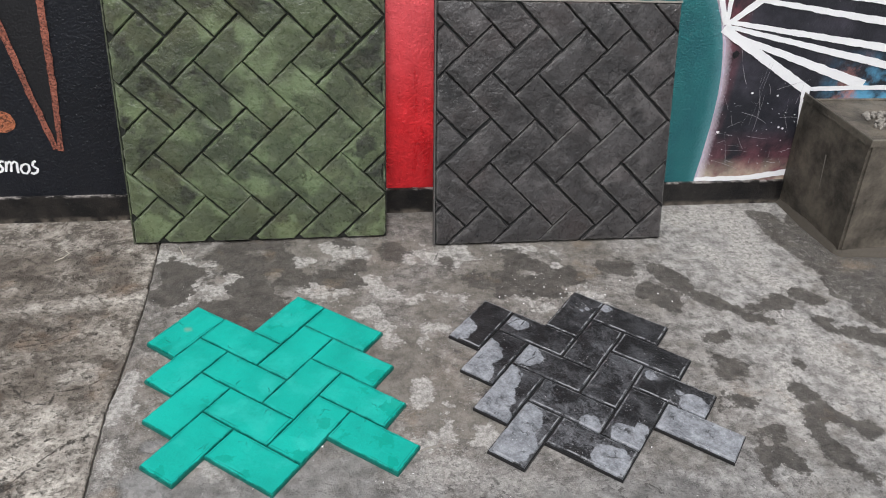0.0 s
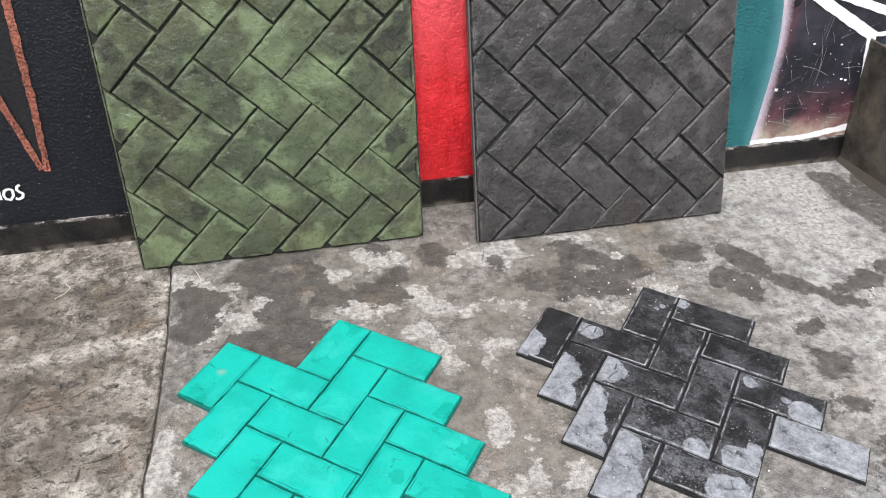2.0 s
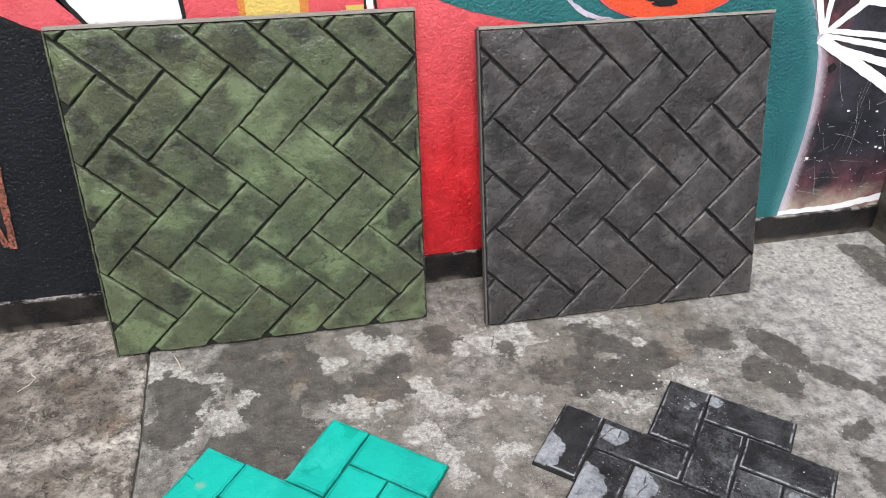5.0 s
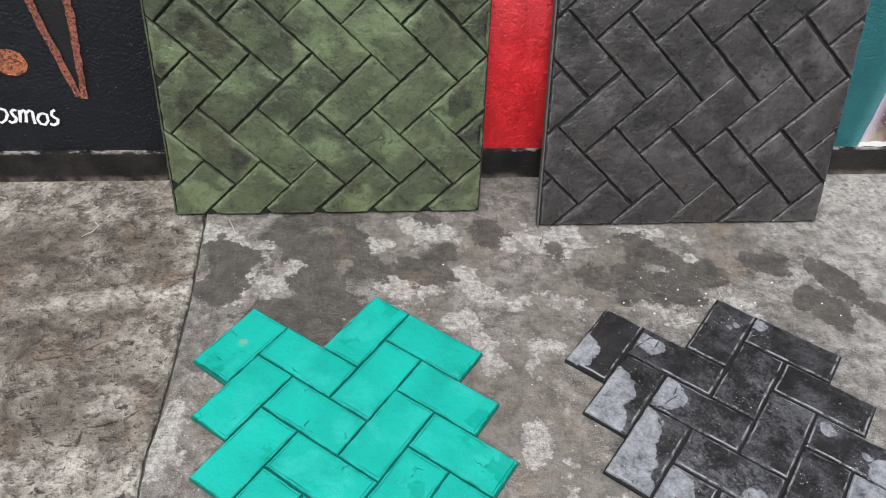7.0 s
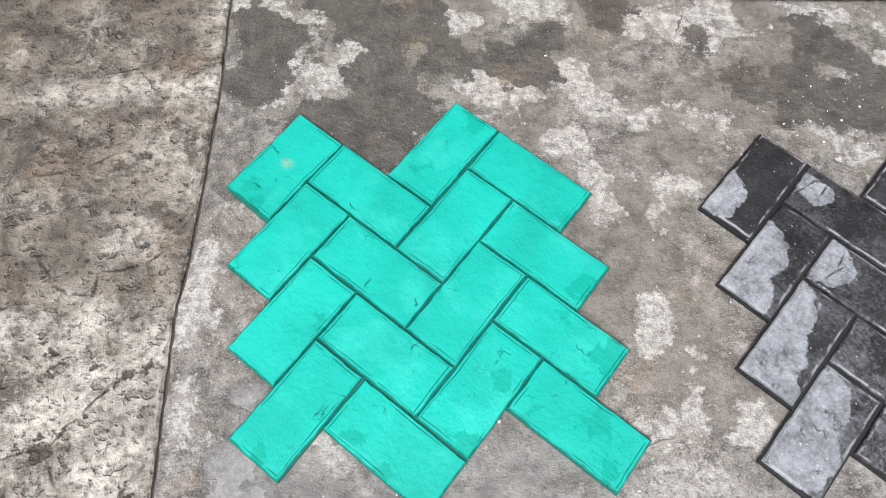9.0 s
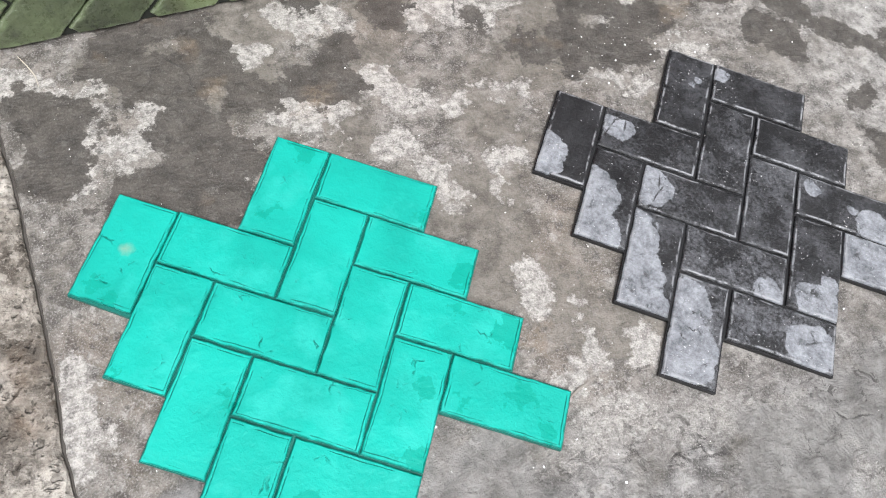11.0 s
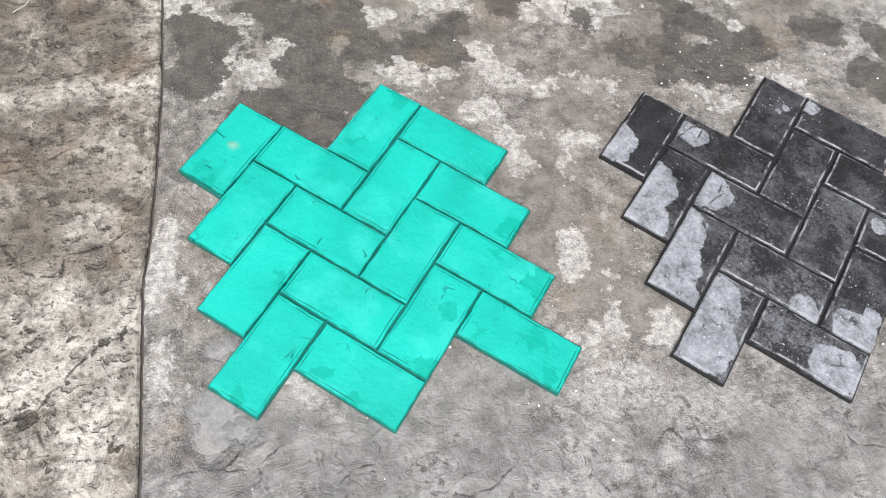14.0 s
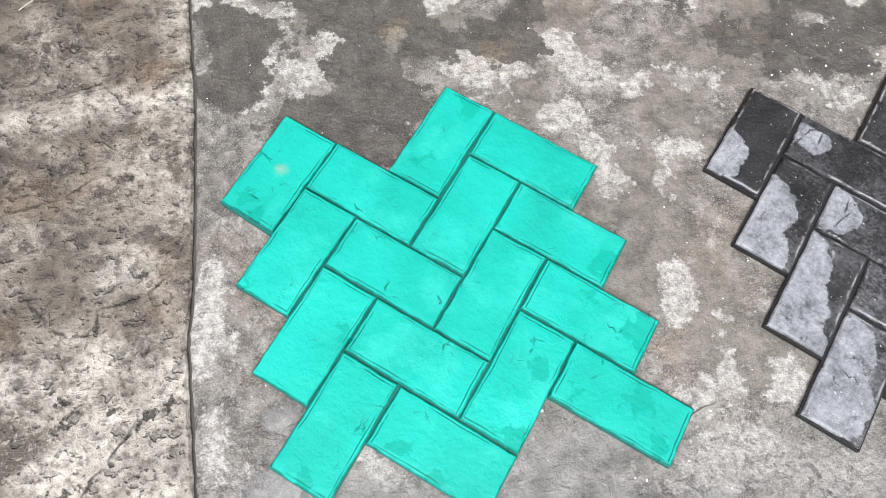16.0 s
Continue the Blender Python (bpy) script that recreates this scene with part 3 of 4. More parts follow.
    height = n.math("ADD", n.math("MULTIPLY", mid, 1.2), n.math("ADD", n.math("MULTIPLY", grain, n.ramp(n.noise(9, 3, 0.5, at=n.vec("ADD", n.place, (1.0, 6.0, 0))), 0.47, 0.62, 0.05, 0.75)), n.math("MULTIPLY", broad, 3.2)))
    height = n.math("SUBTRACT", height, n.math("MULTIPLY", scrape, 0.4))
    return n.finish(base, n.ramp(grain, 0.3, 0.7, 0.2, 0.46), height, 0.0042, 0.55)


def paint(name, colour, second=None, amount=0.3, flecks=0.12, fleck=(0.5, 0.5, 0.5), rough=0.55, bump=0.004):
    """Paint brushed on rough plaster."""
    n = Nodes(name)
    broad = n.noise(5, 5, 0.6)
    lumps = n.noise(120, 5, 0.6)
    fine = n.noise(260, 4, 0.65)
    base = n.mix(n.ramp(broad, 0.35, 0.65, 0, amount), colour, second or tuple(c * 0.55 for c in colour))
    spots = n.ramp(n.noise(85, 5, 0.7), 0.66, 0.70)
    base = n.mix(n.math("MULTIPLY", spots, flecks), base, fleck)
    height = n.math("ADD", lumps, n.math("ADD", n.math("MULTIPLY", fine, 0.25), n.math("MULTIPLY", broad, 0.6)))
    return n.finish(base, rough, height, bump * 1.1, 0.36)


def cosmic():
    """Dark nebula painting: near-black with rust, violet and blue clouds and white spatter."""
    n = Nodes("nebula_paint")
    a = n.noise(7, 6, 0.65, warp=0.8)
    b = n.noise(11, 6, 0.65, at=n.vec("ADD", n.place, (4.0, 2.0, 7.0)), warp=0.6)
    base = n.mix(n.ramp(a, 0.45, 0.7), (0.012, 0.013, 0.019), (0.05, 0.046, 0.062))
    low = n.ramp(n.axis(2), 0.30, 0.12)
    edge = n.math("MAXIMUM", low, n.ramp(n.axis(0), 1.91, 1.84))
    base = n.mix(n.math("MULTIPLY", edge, n.ramp(a, 0.38, 0.60)), base, (0.20, 0.055, 0.07))
    base = n.mix(n.math("MULTIPLY", n.ramp(n.axis(2), 0.19, 0.10), n.ramp(b, 0.35, 0.6)), base, (0.52, 0.44, 0.34))
    right = n.math("MULTIPLY", n.ramp(n.axis(0), 2.22, 2.34), n.ramp(n.axis(2), 0.60, 0.48))
    base = n.mix(n.math("MULTIPLY", right, n.ramp(b, 0.42, 0.58)), base, (0.10, 0.32, 0.50))
    base = n.mix(n.math("MULTIPLY", right, n.ramp(a, 0.55, 0.66)), base, (0.45, 0.20, 0.17))
    spray = n.math("ADD", past_edge(n), n.math("MULTIPLY", n.math("SUBTRACT", n.noise(140, 4, 0.7), 0.5), 0.03))
    base = n.mix(n.ramp(spray, 0.03, -0.004, 0.0, 0.8), base, (0.66, 0.60, 0.68))
    spots = n.ramp(n.noise(60, 6, 0.75), 0.67, 0.72)
    base = n.mix(n.math("MULTIPLY", spots, 0.6), base, (0.7, 0.7, 0.72))
    return n.finish(base, 0.5, n.noise(95, 5, 0.6), 0.004)


def block_concrete():
    n = Nodes("dirty_cast_concrete")
    a = n.noise(8, 9, 0.7, warp=1.5)
    g = n.noise(55, 6, 0.66)
    streak = n.noise(13, 6, 0.62, at=n.vec("MULTIPLY", n.place, (1, 1, 0.12)))
    base = n.mix(n.ramp(a, 0.38, 0.62), (0.032, 0.027, 0.021), (0.175, 0.15, 0.118))
    base = n.mix(n.ramp(streak, 0.5, 0.7, 0, 0.3), base, (0.035, 0.030, 0.024))
    pale = n.ramp(n.axis(2), 0.438, 0.444)
    base = n.mix(n.math("MULTIPLY", pale, 0.8), base, (0.38, 0.35, 0.30))
    base = n.mix(n.ramp(g, 0.3, 0.7, 0.35, 0.0), base, (0.05, 0.045, 0.04))
    return n.finish(base, 0.6, n.math("ADD", a, n.math("MULTIPLY", g, 0.5)), 0.006, 0.4)


M_SLAB, M_ROUGH = concrete_slab(), rough_slab()
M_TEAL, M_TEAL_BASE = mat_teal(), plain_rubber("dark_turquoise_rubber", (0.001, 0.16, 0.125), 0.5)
M_BLACK_BASE = plain_rubber("soot_rubber", (0.014, 0.014, 0.015), 0.5)
M_GREEN = stamped("moss_green_hardener", (0.043, 0.051, 0.030), (0.082, 0.102, 0.052), (0.014, 0.014, 0.011), 0.95, (0.140, 0.182, 0.092), 0.55, GREEN_SMOKE, GREEN_WORN)
M_GREEN_JOINT = plain_rubber("green_joint", (0.008, 0.010, 0.006), 0.8)
M_CHAR = stamped("charcoal_hardener", (0.019, 0.0172, 0.0172), (0.045, 0.041, 0.041), (0.007, 0.0067, 0.0067), 0.75, (0.080, 0.074, 0.073), 0.45, CHAR_SMOKE, CHAR_WORN)
M_CHAR_JOINT = plain_rubber("charcoal_joint", (0.006, 0.006, 0.006), 0.8)
# Panel backs coloured dark, standing in for the shadow line at their foot.
M_SHADED_BACK = plain_rubber("shade_dark_cement", (0.05, 0.046, 0.042), 0.85)
M_FOOT = plain_rubber("smeared_cement", (0.085, 0.072, 0.056), 0.85)
M_FLANK = plain_rubber("grey_cement_edge", (0.10, 0.094, 0.088), 0.85)
M_RAW = plain_rubber("raw_cement_edge", (0.32, 0.295, 0.26), 0.85)
M_NIGHT = paint("black_wall_paint", (0.0065, 0.008, 0.013), (0.004, 0.005, 0.008), 0.6, 0.55, (0.22, 0.23, 0.25), 0.36, 0.005)


def skirting():
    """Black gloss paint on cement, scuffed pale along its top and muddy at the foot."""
    n = Nodes("black_skirting_paint")
    a, g = n.noise(14, 6, 0.65), n.noise(80, 5, 0.65)
    base = n.mix(n.ramp(a, 0.4, 0.65), (0.005, 0.005, 0.0055), (0.022, 0.019, 0.017))
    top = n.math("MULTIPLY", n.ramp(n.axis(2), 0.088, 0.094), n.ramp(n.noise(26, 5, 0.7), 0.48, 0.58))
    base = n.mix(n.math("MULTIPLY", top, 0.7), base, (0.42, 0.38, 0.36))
    mud = n.math("MULTIPLY", n.ramp(n.axis(2), 0.022, 0.004), n.ramp(n.noise(18, 5, 0.65), 0.42, 0.6))
    base = n.mix(n.math("MULTIPLY", mud, 0.8), base, (0.16, 0.135, 0.11))
    base = n.mix(n.ramp(g, 0.66, 0.72, 0, 0.5), base, (0.25, 0.23, 0.2))
    return n.finish(base, 0.38, n.math("ADD", a, g), 0.004, 0.4)


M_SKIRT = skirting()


def red_paint():
    """Red gloss wall paint, streaky, faded to coral higher up."""
    n = Nodes("red_wall_paint")
    broad, lumps = n.noise(5, 6, 0.62), n.noise(85, 5, 0.6)
    streak = n.noise(16, 5, 0.6, at=n.vec("MULTIPLY", n.place, (1, 1, 0.3)))
    base = n.mix(n.ramp(n.math("ADD", n.math("MULTIPLY", broad, 0.6), n.math("MULTIPLY", streak, 0.4)), 0.38, 0.62), (0.42, 0.008, 0.013), (0.76, 0.028, 0.036))
    fade = n.math("ADD", n.axis(2), n.math("MULTIPLY", n.math("SUBTRACT", broad, 0.5), 0.4))
    base = n.mix(n.ramp(fade, 0.40, 0.80, 0.0, 0.75), base, (0.84, 0.14, 0.16))
    base = n.mix(n.ramp(n.noise(85, 5, 0.7), 0.66, 0.70, 0.0, 0.35), base, (0.80, 0.28, 0.28))
    return n.finish(base, n.ramp(streak, 0.35, 0.65, 0.24, 0.42), n.math("ADD", lumps, n.math("MULTIPLY", broad, 1.5)), 0.006, 0.45)


M_RED = red_paint()
M_PINK = paint("coral_paint", (0.74, 0.12, 0.14), (0.60, 0.05, 0.07), 0.6)
M_WHITE = paint("white_paint", (0.86, 0.86, 0.86), (0.76, 0.76, 0.78), 0.5, 0.15, (0.3, 0.3, 0.3), 0.55, 0.0025)
M_LILAC = paint("lilac_spray_paint", (0.62, 0.56, 0.66), (0.30, 0.25, 0.34), 0.9, 0.3, (0.8, 0.8, 0.8), 0.5, 0.004)
M_SCRATCH = paint("dull_white_scratch", (0.50, 0.49, 0.50), (0.25, 0.24, 0.25), 0.8)
M_YELLOW = paint("yellow_paint", (0.80, 0.58, 0.16))
M_VERMILION = paint("vermilion_paint", (0.82, 0.10, 0.035), (0.60, 0.05, 0.02), 0.6)
M_ORANGE = paint("orange_paint", (0.72, 0.26, 0.06))

def chalk(name, colour):
    """Chalky paint dragged over rough plaster, so that the black shows through."""
    n = Nodes(name)
    gaps = n.ramp(n.noise(150, 4, 0.65), 0.50, 0.42)
    base = n.mix(n.ramp(n.noise(14, 4, 0.6), 0.35, 0.65), tuple(c * 0.65 for c in colour), colour)
    return n.finish(n.mix(n.math("MULTIPLY", gaps, 0.75), base, (0.02, 0.014, 0.013)), 0.6, n.noise(120, 5, 0.6), 0.012, 0.35)


M_DOT = chalk("dot_paint", (0.56, 0.185, 0.09))
M_COPPER = chalk("copper_paint", (0.44, 0.145, 0.095))


def past_edge(n):
    """How far a place on the wall lies beyond the bowed edge between the teal and the dark field."""
    up = n.math("MAXIMUM", n.math("SUBTRACT", n.axis(2), 0.33), 0.0)
    bow = n.math("MULTIPLY", n.math("POWER", up, 3.0), 1.16)
    return n.math("SUBTRACT", n.math("ADD", n.axis(0), bow), 1.857)


def teal_paint():
    """Teal wall paint, sprayed paler towards its bowed edge."""
    n = Nodes("teal_wall_paint")
    broad, lumps = n.noise(6, 5, 0.6), n.noise(120, 5, 0.6)
    base = n.mix(n.ramp(broad, 0.35, 0.65), (0.012, 0.115, 0.13), (0.022, 0.17, 0.175))
    spray = n.math("ADD", past_edge(n), n.math("MULTIPLY", n.math("SUBTRACT", n.noise(160, 4, 0.7), 0.5), 0.05))
    base = n.mix(n.ramp(spray, -0.045, 0.012, 0.0, 0.6), base, (0.16, 0.38, 0.42))
    base = n.mix(n.ramp(n.noise(85, 5, 0.7), 0.66, 0.70, 0.0, 0.25), base, (0.3, 0.5, 0.5))
    return n.finish(base, 0.42, n.math("ADD", lumps, n.math("MULTIPLY", broad, 0.6)), 0.008, 0.4)


M_TEALP = teal_paint()
M_COSMIC = cosmic()
M_BLOCK = block_concrete()
M_WALL = paint("grey_plaster", (0.30, 0.29, 0.28))
M_INK = paint("black_line_paint", (0.010, 0.010, 0.012))


# ---- mesh helpers ----
rng = random.Random(4)


def part(name, bm, material, parent=None, label=""):
    bmesh.ops.recalc_face_normals(bm, faces=bm.faces)
    me = bpy.data.meshes.new(name)
    bm.to_mesh(me)
    bm.free()
    me.materials.append(material)
    ob = new(name, me)
    ob.parent = parent
    if label:
        tagged(ob, label)
    return ob


def box(bm, x0, x1, y0, y1, z0, z1):
    v = [bm.verts.new((x, y, z)) for z in (z0, z1) for x, y in ((x0, y0), (x1, y0), (x1, y1), (x0, y1))]
    for f in ((3, 2, 1, 0), (4, 5, 6, 7), (0, 1, 5, 4), (1, 2, 6, 5), (2, 3, 7, 6), (3, 0, 4, 7)):
        bm.faces.new([v[i] for i in f])
    return bm


def inset(poly, d):
    """A convex polygon (anticlockwise) moved inwards by d."""
    out, k = [], len(poly)
    for i in range(k):
        a, b, c = (Vector(poly[j % k]) for j in (i - 1, i, i + 1))
        e, f = (b - a).normalized(), (c - b).normalized()
        n1, n2 = Vector((-e.y, e.x)), Vector((-f.y, f.x))
        s = n1 + n2
        out.append(tuple(b + s * (d / max(0.3, s.dot(n1)))))
    return out


def piece(poly, z0, z1, gap, chamfer, drop, rim=0.016, swell=0.0004):
    """A stone or brick: straight sides, a chamfer round the top, and a weight that marks its rim."""
    bm = bmesh.new()
    tag = bm.verts.layers.float.new("rim")
    foot, top = inset(poly, gap), inset(poly, gap + chamfer)
    c = (sum(p[0] for p in top) / len(top), sum(p[1] for p in top) / len(top))
    heart = [tuple(Vector(p).lerp(Vector(c), min(0.7, 1.4 * rim / max(0.001, math.dist(p, c))))) for p in top]
    rings = []
    for ring, z, w in ((foot, z0, 1.0), (foot, z1 - drop, 1.0), (top, z1, 0.9), (heart, z1 + swell, 0.0)):
        rings.append([bm.verts.new((x, y, z)) for x, y in ring])
        for v in rings[-1]:
            v[tag] = w
    k = len(poly)
    for lo, hi in zip(rings, rings[1:]):
        for i in range(k):
            bm.faces.new((lo[i], lo[(i + 1) % k], hi[(i + 1) % k], hi[i]))
    bm.faces.new(rings[-1])
    bm.faces.new(rings[0][::-1])
    return bm


def roughen(poly, step, amount):
    """The outline with its sides split and set slightly out of line, as cast edges are."""
    out = []
    for i, a in enumerate(poly):
        b = poly[(i + 1) % len(poly)]
        k = max(1, round(math.dist(a, b) / step))
        for j in range(k):
            x, y = a[0] + (b[0] - a[0]) * j / k, a[1] + (b[1] - a[1]) * j / k
            w = amount if j else amount * 0.3
            out.append((x + w * rng.uniform(-1, 1), y + w * rng.uniform(-1, 1)))
    return out


def clip(poly, x0, x1, y0, y1):
    for axis, limit, sign in ((0, x0, 1), (0, x1, -1), (1, y0, 1), (1, y1, -1)):
        out = []
        for i, b in enumerate(poly):
            a = poly[i - 1]
            da, db = sign * (a[axis] - limit), sign * (b[axis] - limit)
            if da * db < 0:
                t = da / (da - db)
                out.append((a[0] + t * (b[0] - a[0]), a[1] + t * (b[1] - a[1])))
            if db >= 0:
                out.append(b)
        poly = out
        if not poly:
            return []
    clean = [p for i, p in enumerate(poly) if math.dist(p, poly[i - 1]) > 0.004]
    return clean if len(clean) > 2 else []


# ---- floor and wall ----
WALL_Y = 0.712


def joint_x(y):
    bend = np.interp(y, (-0.5, -0.42, -0.31, -0.22, -0.12, 0.05, 0.23, 0.53), (-0.046, -0.050, -0.053, -0.057, -0.048, -0.0425, -0.040, -0.049))
    return float(bend) + 0.0015 * noise.noise((5, y * 17.0, 2.0)) + 0.0015 * noise.noise((2, y * 45.0, 6.0))


def nearest(xy, rows):
    """For each place the least distance to the edge of the patches: rows of (x, y, radius) or (x, y, x, y, radius)."""
    best = np.full(len(xy), 1.0)
    for row in rows:
        a, b = np.array(row[:2]), np.array(row[-3:-1])
        way = b - a
        h = np.clip((xy - a) @ way / max(1e-9, way @ way), 0, 1)
        best = np.minimum(best, np.hypot(*(xy - a - h[:, None] * way).T) - row[-1])
    return best


def slab(name, side, far, reach, material, label, stains):
    """A floor slab whose edge follows the crooked joint; fine near the wall, where its stains are told apart."""
    ys = [-8 + 0.1 * i for i in range(68)] + [-1.2 + 0.012 * i for i in range(159)] + [WALL_Y + 0.05]
    steps = [0.012 * i for i in range(1, int(reach / 0.012))]
    verts, faces = [], []
    for y in ys:
        x = joint_x(y) + side * (0.0027 + 0.0016 * noise.noise((9, y * 23.0, side)) + 0.0014 * noise.noise((3, y * 75.0, side)))
        chip = max(0.0015, 0.0042 + 0.008 * noise.noise((7, y * 31.0, side)))
        verts += [(x, y, -0.03), (x, y, -0.002 - 0.5 * chip), (x + side * chip, y, 0)]
        verts += [(x + side * (chip + d), y, 0) for d in steps] + [(far, y, 0)]
    wide = len(steps) + 4
    for r in range(len(ys) - 1):
        for c in range(wide - 1):
            k = r * wide + c
            ring = (k, k + 1, k + wide + 1, k + wide)
            faces.append(ring if side > 0 else ring[::-1])
    me = bpy.data.meshes.new(name)
    me.from_pydata(verts, [], faces)
    me.materials.append(material)
    xy = np.array(verts)[:, :2]
    drift = np.array([noise.noise_vector((x * 7, y * 7, 3.0))[:2] for x, y in xy]) * 0.012
    for kind, rows in stains.items():
        me.attributes.new(kind, "FLOAT", "POINT").data.foreach_set("value", nearest(xy + drift, rows).astype(np.float32))
    return tagged(new(name, me), label, "floor", kind="structure")


slab("floor", 1, 9.0, 2.75, M_SLAB, "grey concrete floor slab with dark ragged stains", {
    "pale": PALE_BACK + PALE_RIGHT + PALE_SIDE + PALE_FRONT, "dark": [(*row[:4], row[4] + 0.014) for row in STAINS_BACK] + STAINS_RIGHT, "damp": DAMP_FOOT,
    "silt": BROWN_FILM, "cement": GREY_FILM, "puddle": PUDDLE})
slab("floor_1", -1, -8.0, 0.8, M_ROUGH, "older pitted concrete floor slab with brown dirt", {"pale": PALE_LEFT, "silt": BROWN_LEFT, "pits": PITS})
bm = bmesh.new()
box(bm, -400, 400, -400, 400, -0.2, -0.010)
tagged(part("ground", bm, plain_rubber("packed_earth", (0.10, 0.09, 0.08), 0.9)), "dark packed earth under the concrete slabs", "ground", kind="structure")

bm = box(bmesh.new(), -8, 9, WALL_Y, WALL_Y + 0.2, -0.02, 1.6)
tagged(part("wall_north", bm, M_WALL), "plastered masonry wall carrying a painted mural", "wall", kind="structure")
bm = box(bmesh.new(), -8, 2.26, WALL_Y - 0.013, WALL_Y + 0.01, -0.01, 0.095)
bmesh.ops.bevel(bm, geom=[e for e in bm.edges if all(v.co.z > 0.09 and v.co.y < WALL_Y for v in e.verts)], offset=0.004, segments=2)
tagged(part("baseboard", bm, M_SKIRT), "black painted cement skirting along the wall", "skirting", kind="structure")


# ---- mural ----
strokes = 0
mural = tagged(new("mural"), "bright graffiti mural of black, red, teal and white fields", "mural")


def sheet(name, outline, material, layer, label=""):
    """A flat coat of paint on the wall; outline in (x, z)."""
    bm = bmesh.new()
    y = WALL_Y - 0.0012 * layer
    front = [bm.verts.new((x, y, z)) for x, z in outline]
    back = [bm.verts.new((x, WALL_Y + 0.001, z)) for x, z in outline]
    bm.faces.new(front)
    for i in range(len(front)):
        j = (i + 1) % len(front)
        bm.faces.new((front[i], front[j], back[j], back[i]))
    bmesh.ops.triangulate(bm, faces=[f for f in bm.faces if len(f.verts) > 4], ngon_method="EAR_CLIP")
    return part(name, bm, material, mural, label)


def stroke(name, line, wide, material, layer, wob=0.0015, label=""):
    """A brush stroke along a line of (x, z), with an uneven edge."""
    pts = [Vector(p) for p in line]
    path = []
    for a, b in zip(pts, pts[1:]):
        k = max(2, int((b - a).length / 0.008))
        path += [a.lerp(b, i / k) for i in range(k)]
    path.append(pts[-1])
    left, right, seed = [], [], rng.uniform(0, 50)
    for i, p in enumerate(path):
        d = (path[min(i + 1, len(path) - 1)] - path[max(i - 1, 0)]).normalized()
        n = Vector((-d.y, d.x))
        w = wide if isinstance(wide, float) else wide[0] + (wide[1] - wide[0]) * i / (len(path) - 1)
        left.append(p + n * (w / 2 + wob * 1.6 * noise.noise((p.x * 40, p.y * 40, seed))))
        right.append(p - n * (w / 2 + wob * 1.6 * noise.noise((p.x * 40, p.y * 40, seed + 9))))
    bm = bmesh.new()
    global strokes
    strokes += 1
    y = WALL_Y - 0.0012 * layer - 0.00004 * strokes
    a, b = [[bm.verts.new((p.x, y, p.y)) for p in side] for side in (left, right)]
    for i in range(len(a) - 1):
        bm.faces.new((a[i], a[i + 1], b[i + 1], b[i]))
    ob = part(name, bm, material, mural, label)
    for f in ob.data.polygons:
        if f.normal.y > 0:
            f.flip()
    return ob


def disc(cx, cz, r, squash=1.0, wob=0.05, k=40):
    return [(cx + r * (1 + wob * noise.noise((cx * 9, math.cos(a) * 2, math.sin(a) * 2))) * math.cos(a), cz + squash * r * (1 + wob * noise.noise((cz * 9, math.cos(a) * 2, math.sin(a) * 2))) * math.sin(a)) for a in (2 * math.pi * i / k for i in range(k))]


sheet("black_field", [(-8, 0.09), (0.45, 0.09), (0.45, 0.7), (-0.105, 0.765), (-0.165, 0.80), (-0.25, 0.85), (-0.6, 1.0), (-8, 1.0)], M_NIGHT, 1)
RED_TOP = [(1.25, 0.72), (1.117, 0.742), (1.013, 0.752), (0.925, 0.768), (0.825, 0.795), (0.748, 0.825), (0.66, 0.87), (0.60, 0.92), (0.52, 1.1)]
sheet("red_field", [(0.45, 0.094), (1.25, 0.094), (1.25, 0.70), (0.45, 0.70)], M_RED, 1)
sheet("red_field", [(0.45, 0.70), (0.52, 0.70), (0.52, 1.1), (0.45, 1.1)], M_RED, 1)
for low, high in zip(RED_TOP, RED_TOP[1:]):
    sheet("red_field", [(high[0], 0.70), (low[0], 0.70), low, high], M_RED, 1)
TEAL_EDGE = [(1.843, 0.094), (1.846, 0.14), (1.850, 0.19), (1.852, 0.25), (1.855, 0.32), (1.855, 0.38), (1.852, 0.447), (1.845, 0.51), (1.835, 0.567), (1.822, 0.62), (1.808, 0.663), (1.790, 0.71), (1.768, 0.755), (1.735, 0.81), (1.66, 0.92), (1.5, 1.1)]
sheet("teal_field", [(1.25, 0.094), *TEAL_EDGE, (1.25, 1.1)], M_TEALP, 2)
for low, high in zip(RED_TOP, RED_TOP[1:]):
    sheet("teal_field", [(high[0], 1.101), high, low, (low[0], 1.101)], M_TEALP, 2)
sheet("nebula_field", [(1.45, 0.094), (3.2, 0.094), (3.2, 1.1), (1.45, 1.1)], M_COSMIC, 1)
# the figures above the panels
sheet("red_patch", [(-0.25, 0.85), (-0.165, 0.80), (-0.105, 0.765), (0.0, 0.74), (-0.035, 0.80), (-0.10, 0.90), (-0.2, 1.0), (-0.4, 1.0)], M_PINK, 1)
sheet("white_patch", [(0.0, 0.74), (0.168, 0.74), (0.166, 1.0), (-0.2, 1.0), (-0.10, 0.90), (-0.035, 0.80)], M_WHITE, 1)
sheet("coral_patch", [(0.168, 0.74), (0.45, 0.70), (0.62, 0.70), (0.60, 1.0), (0.166, 1.0)], M_PINK, 2)
sheet("orange_patch", [(0.29, 0.74), (0.445, 0.74), (0.445, 1.0), (0.285, 1.0)], M_ORANGE, 3)
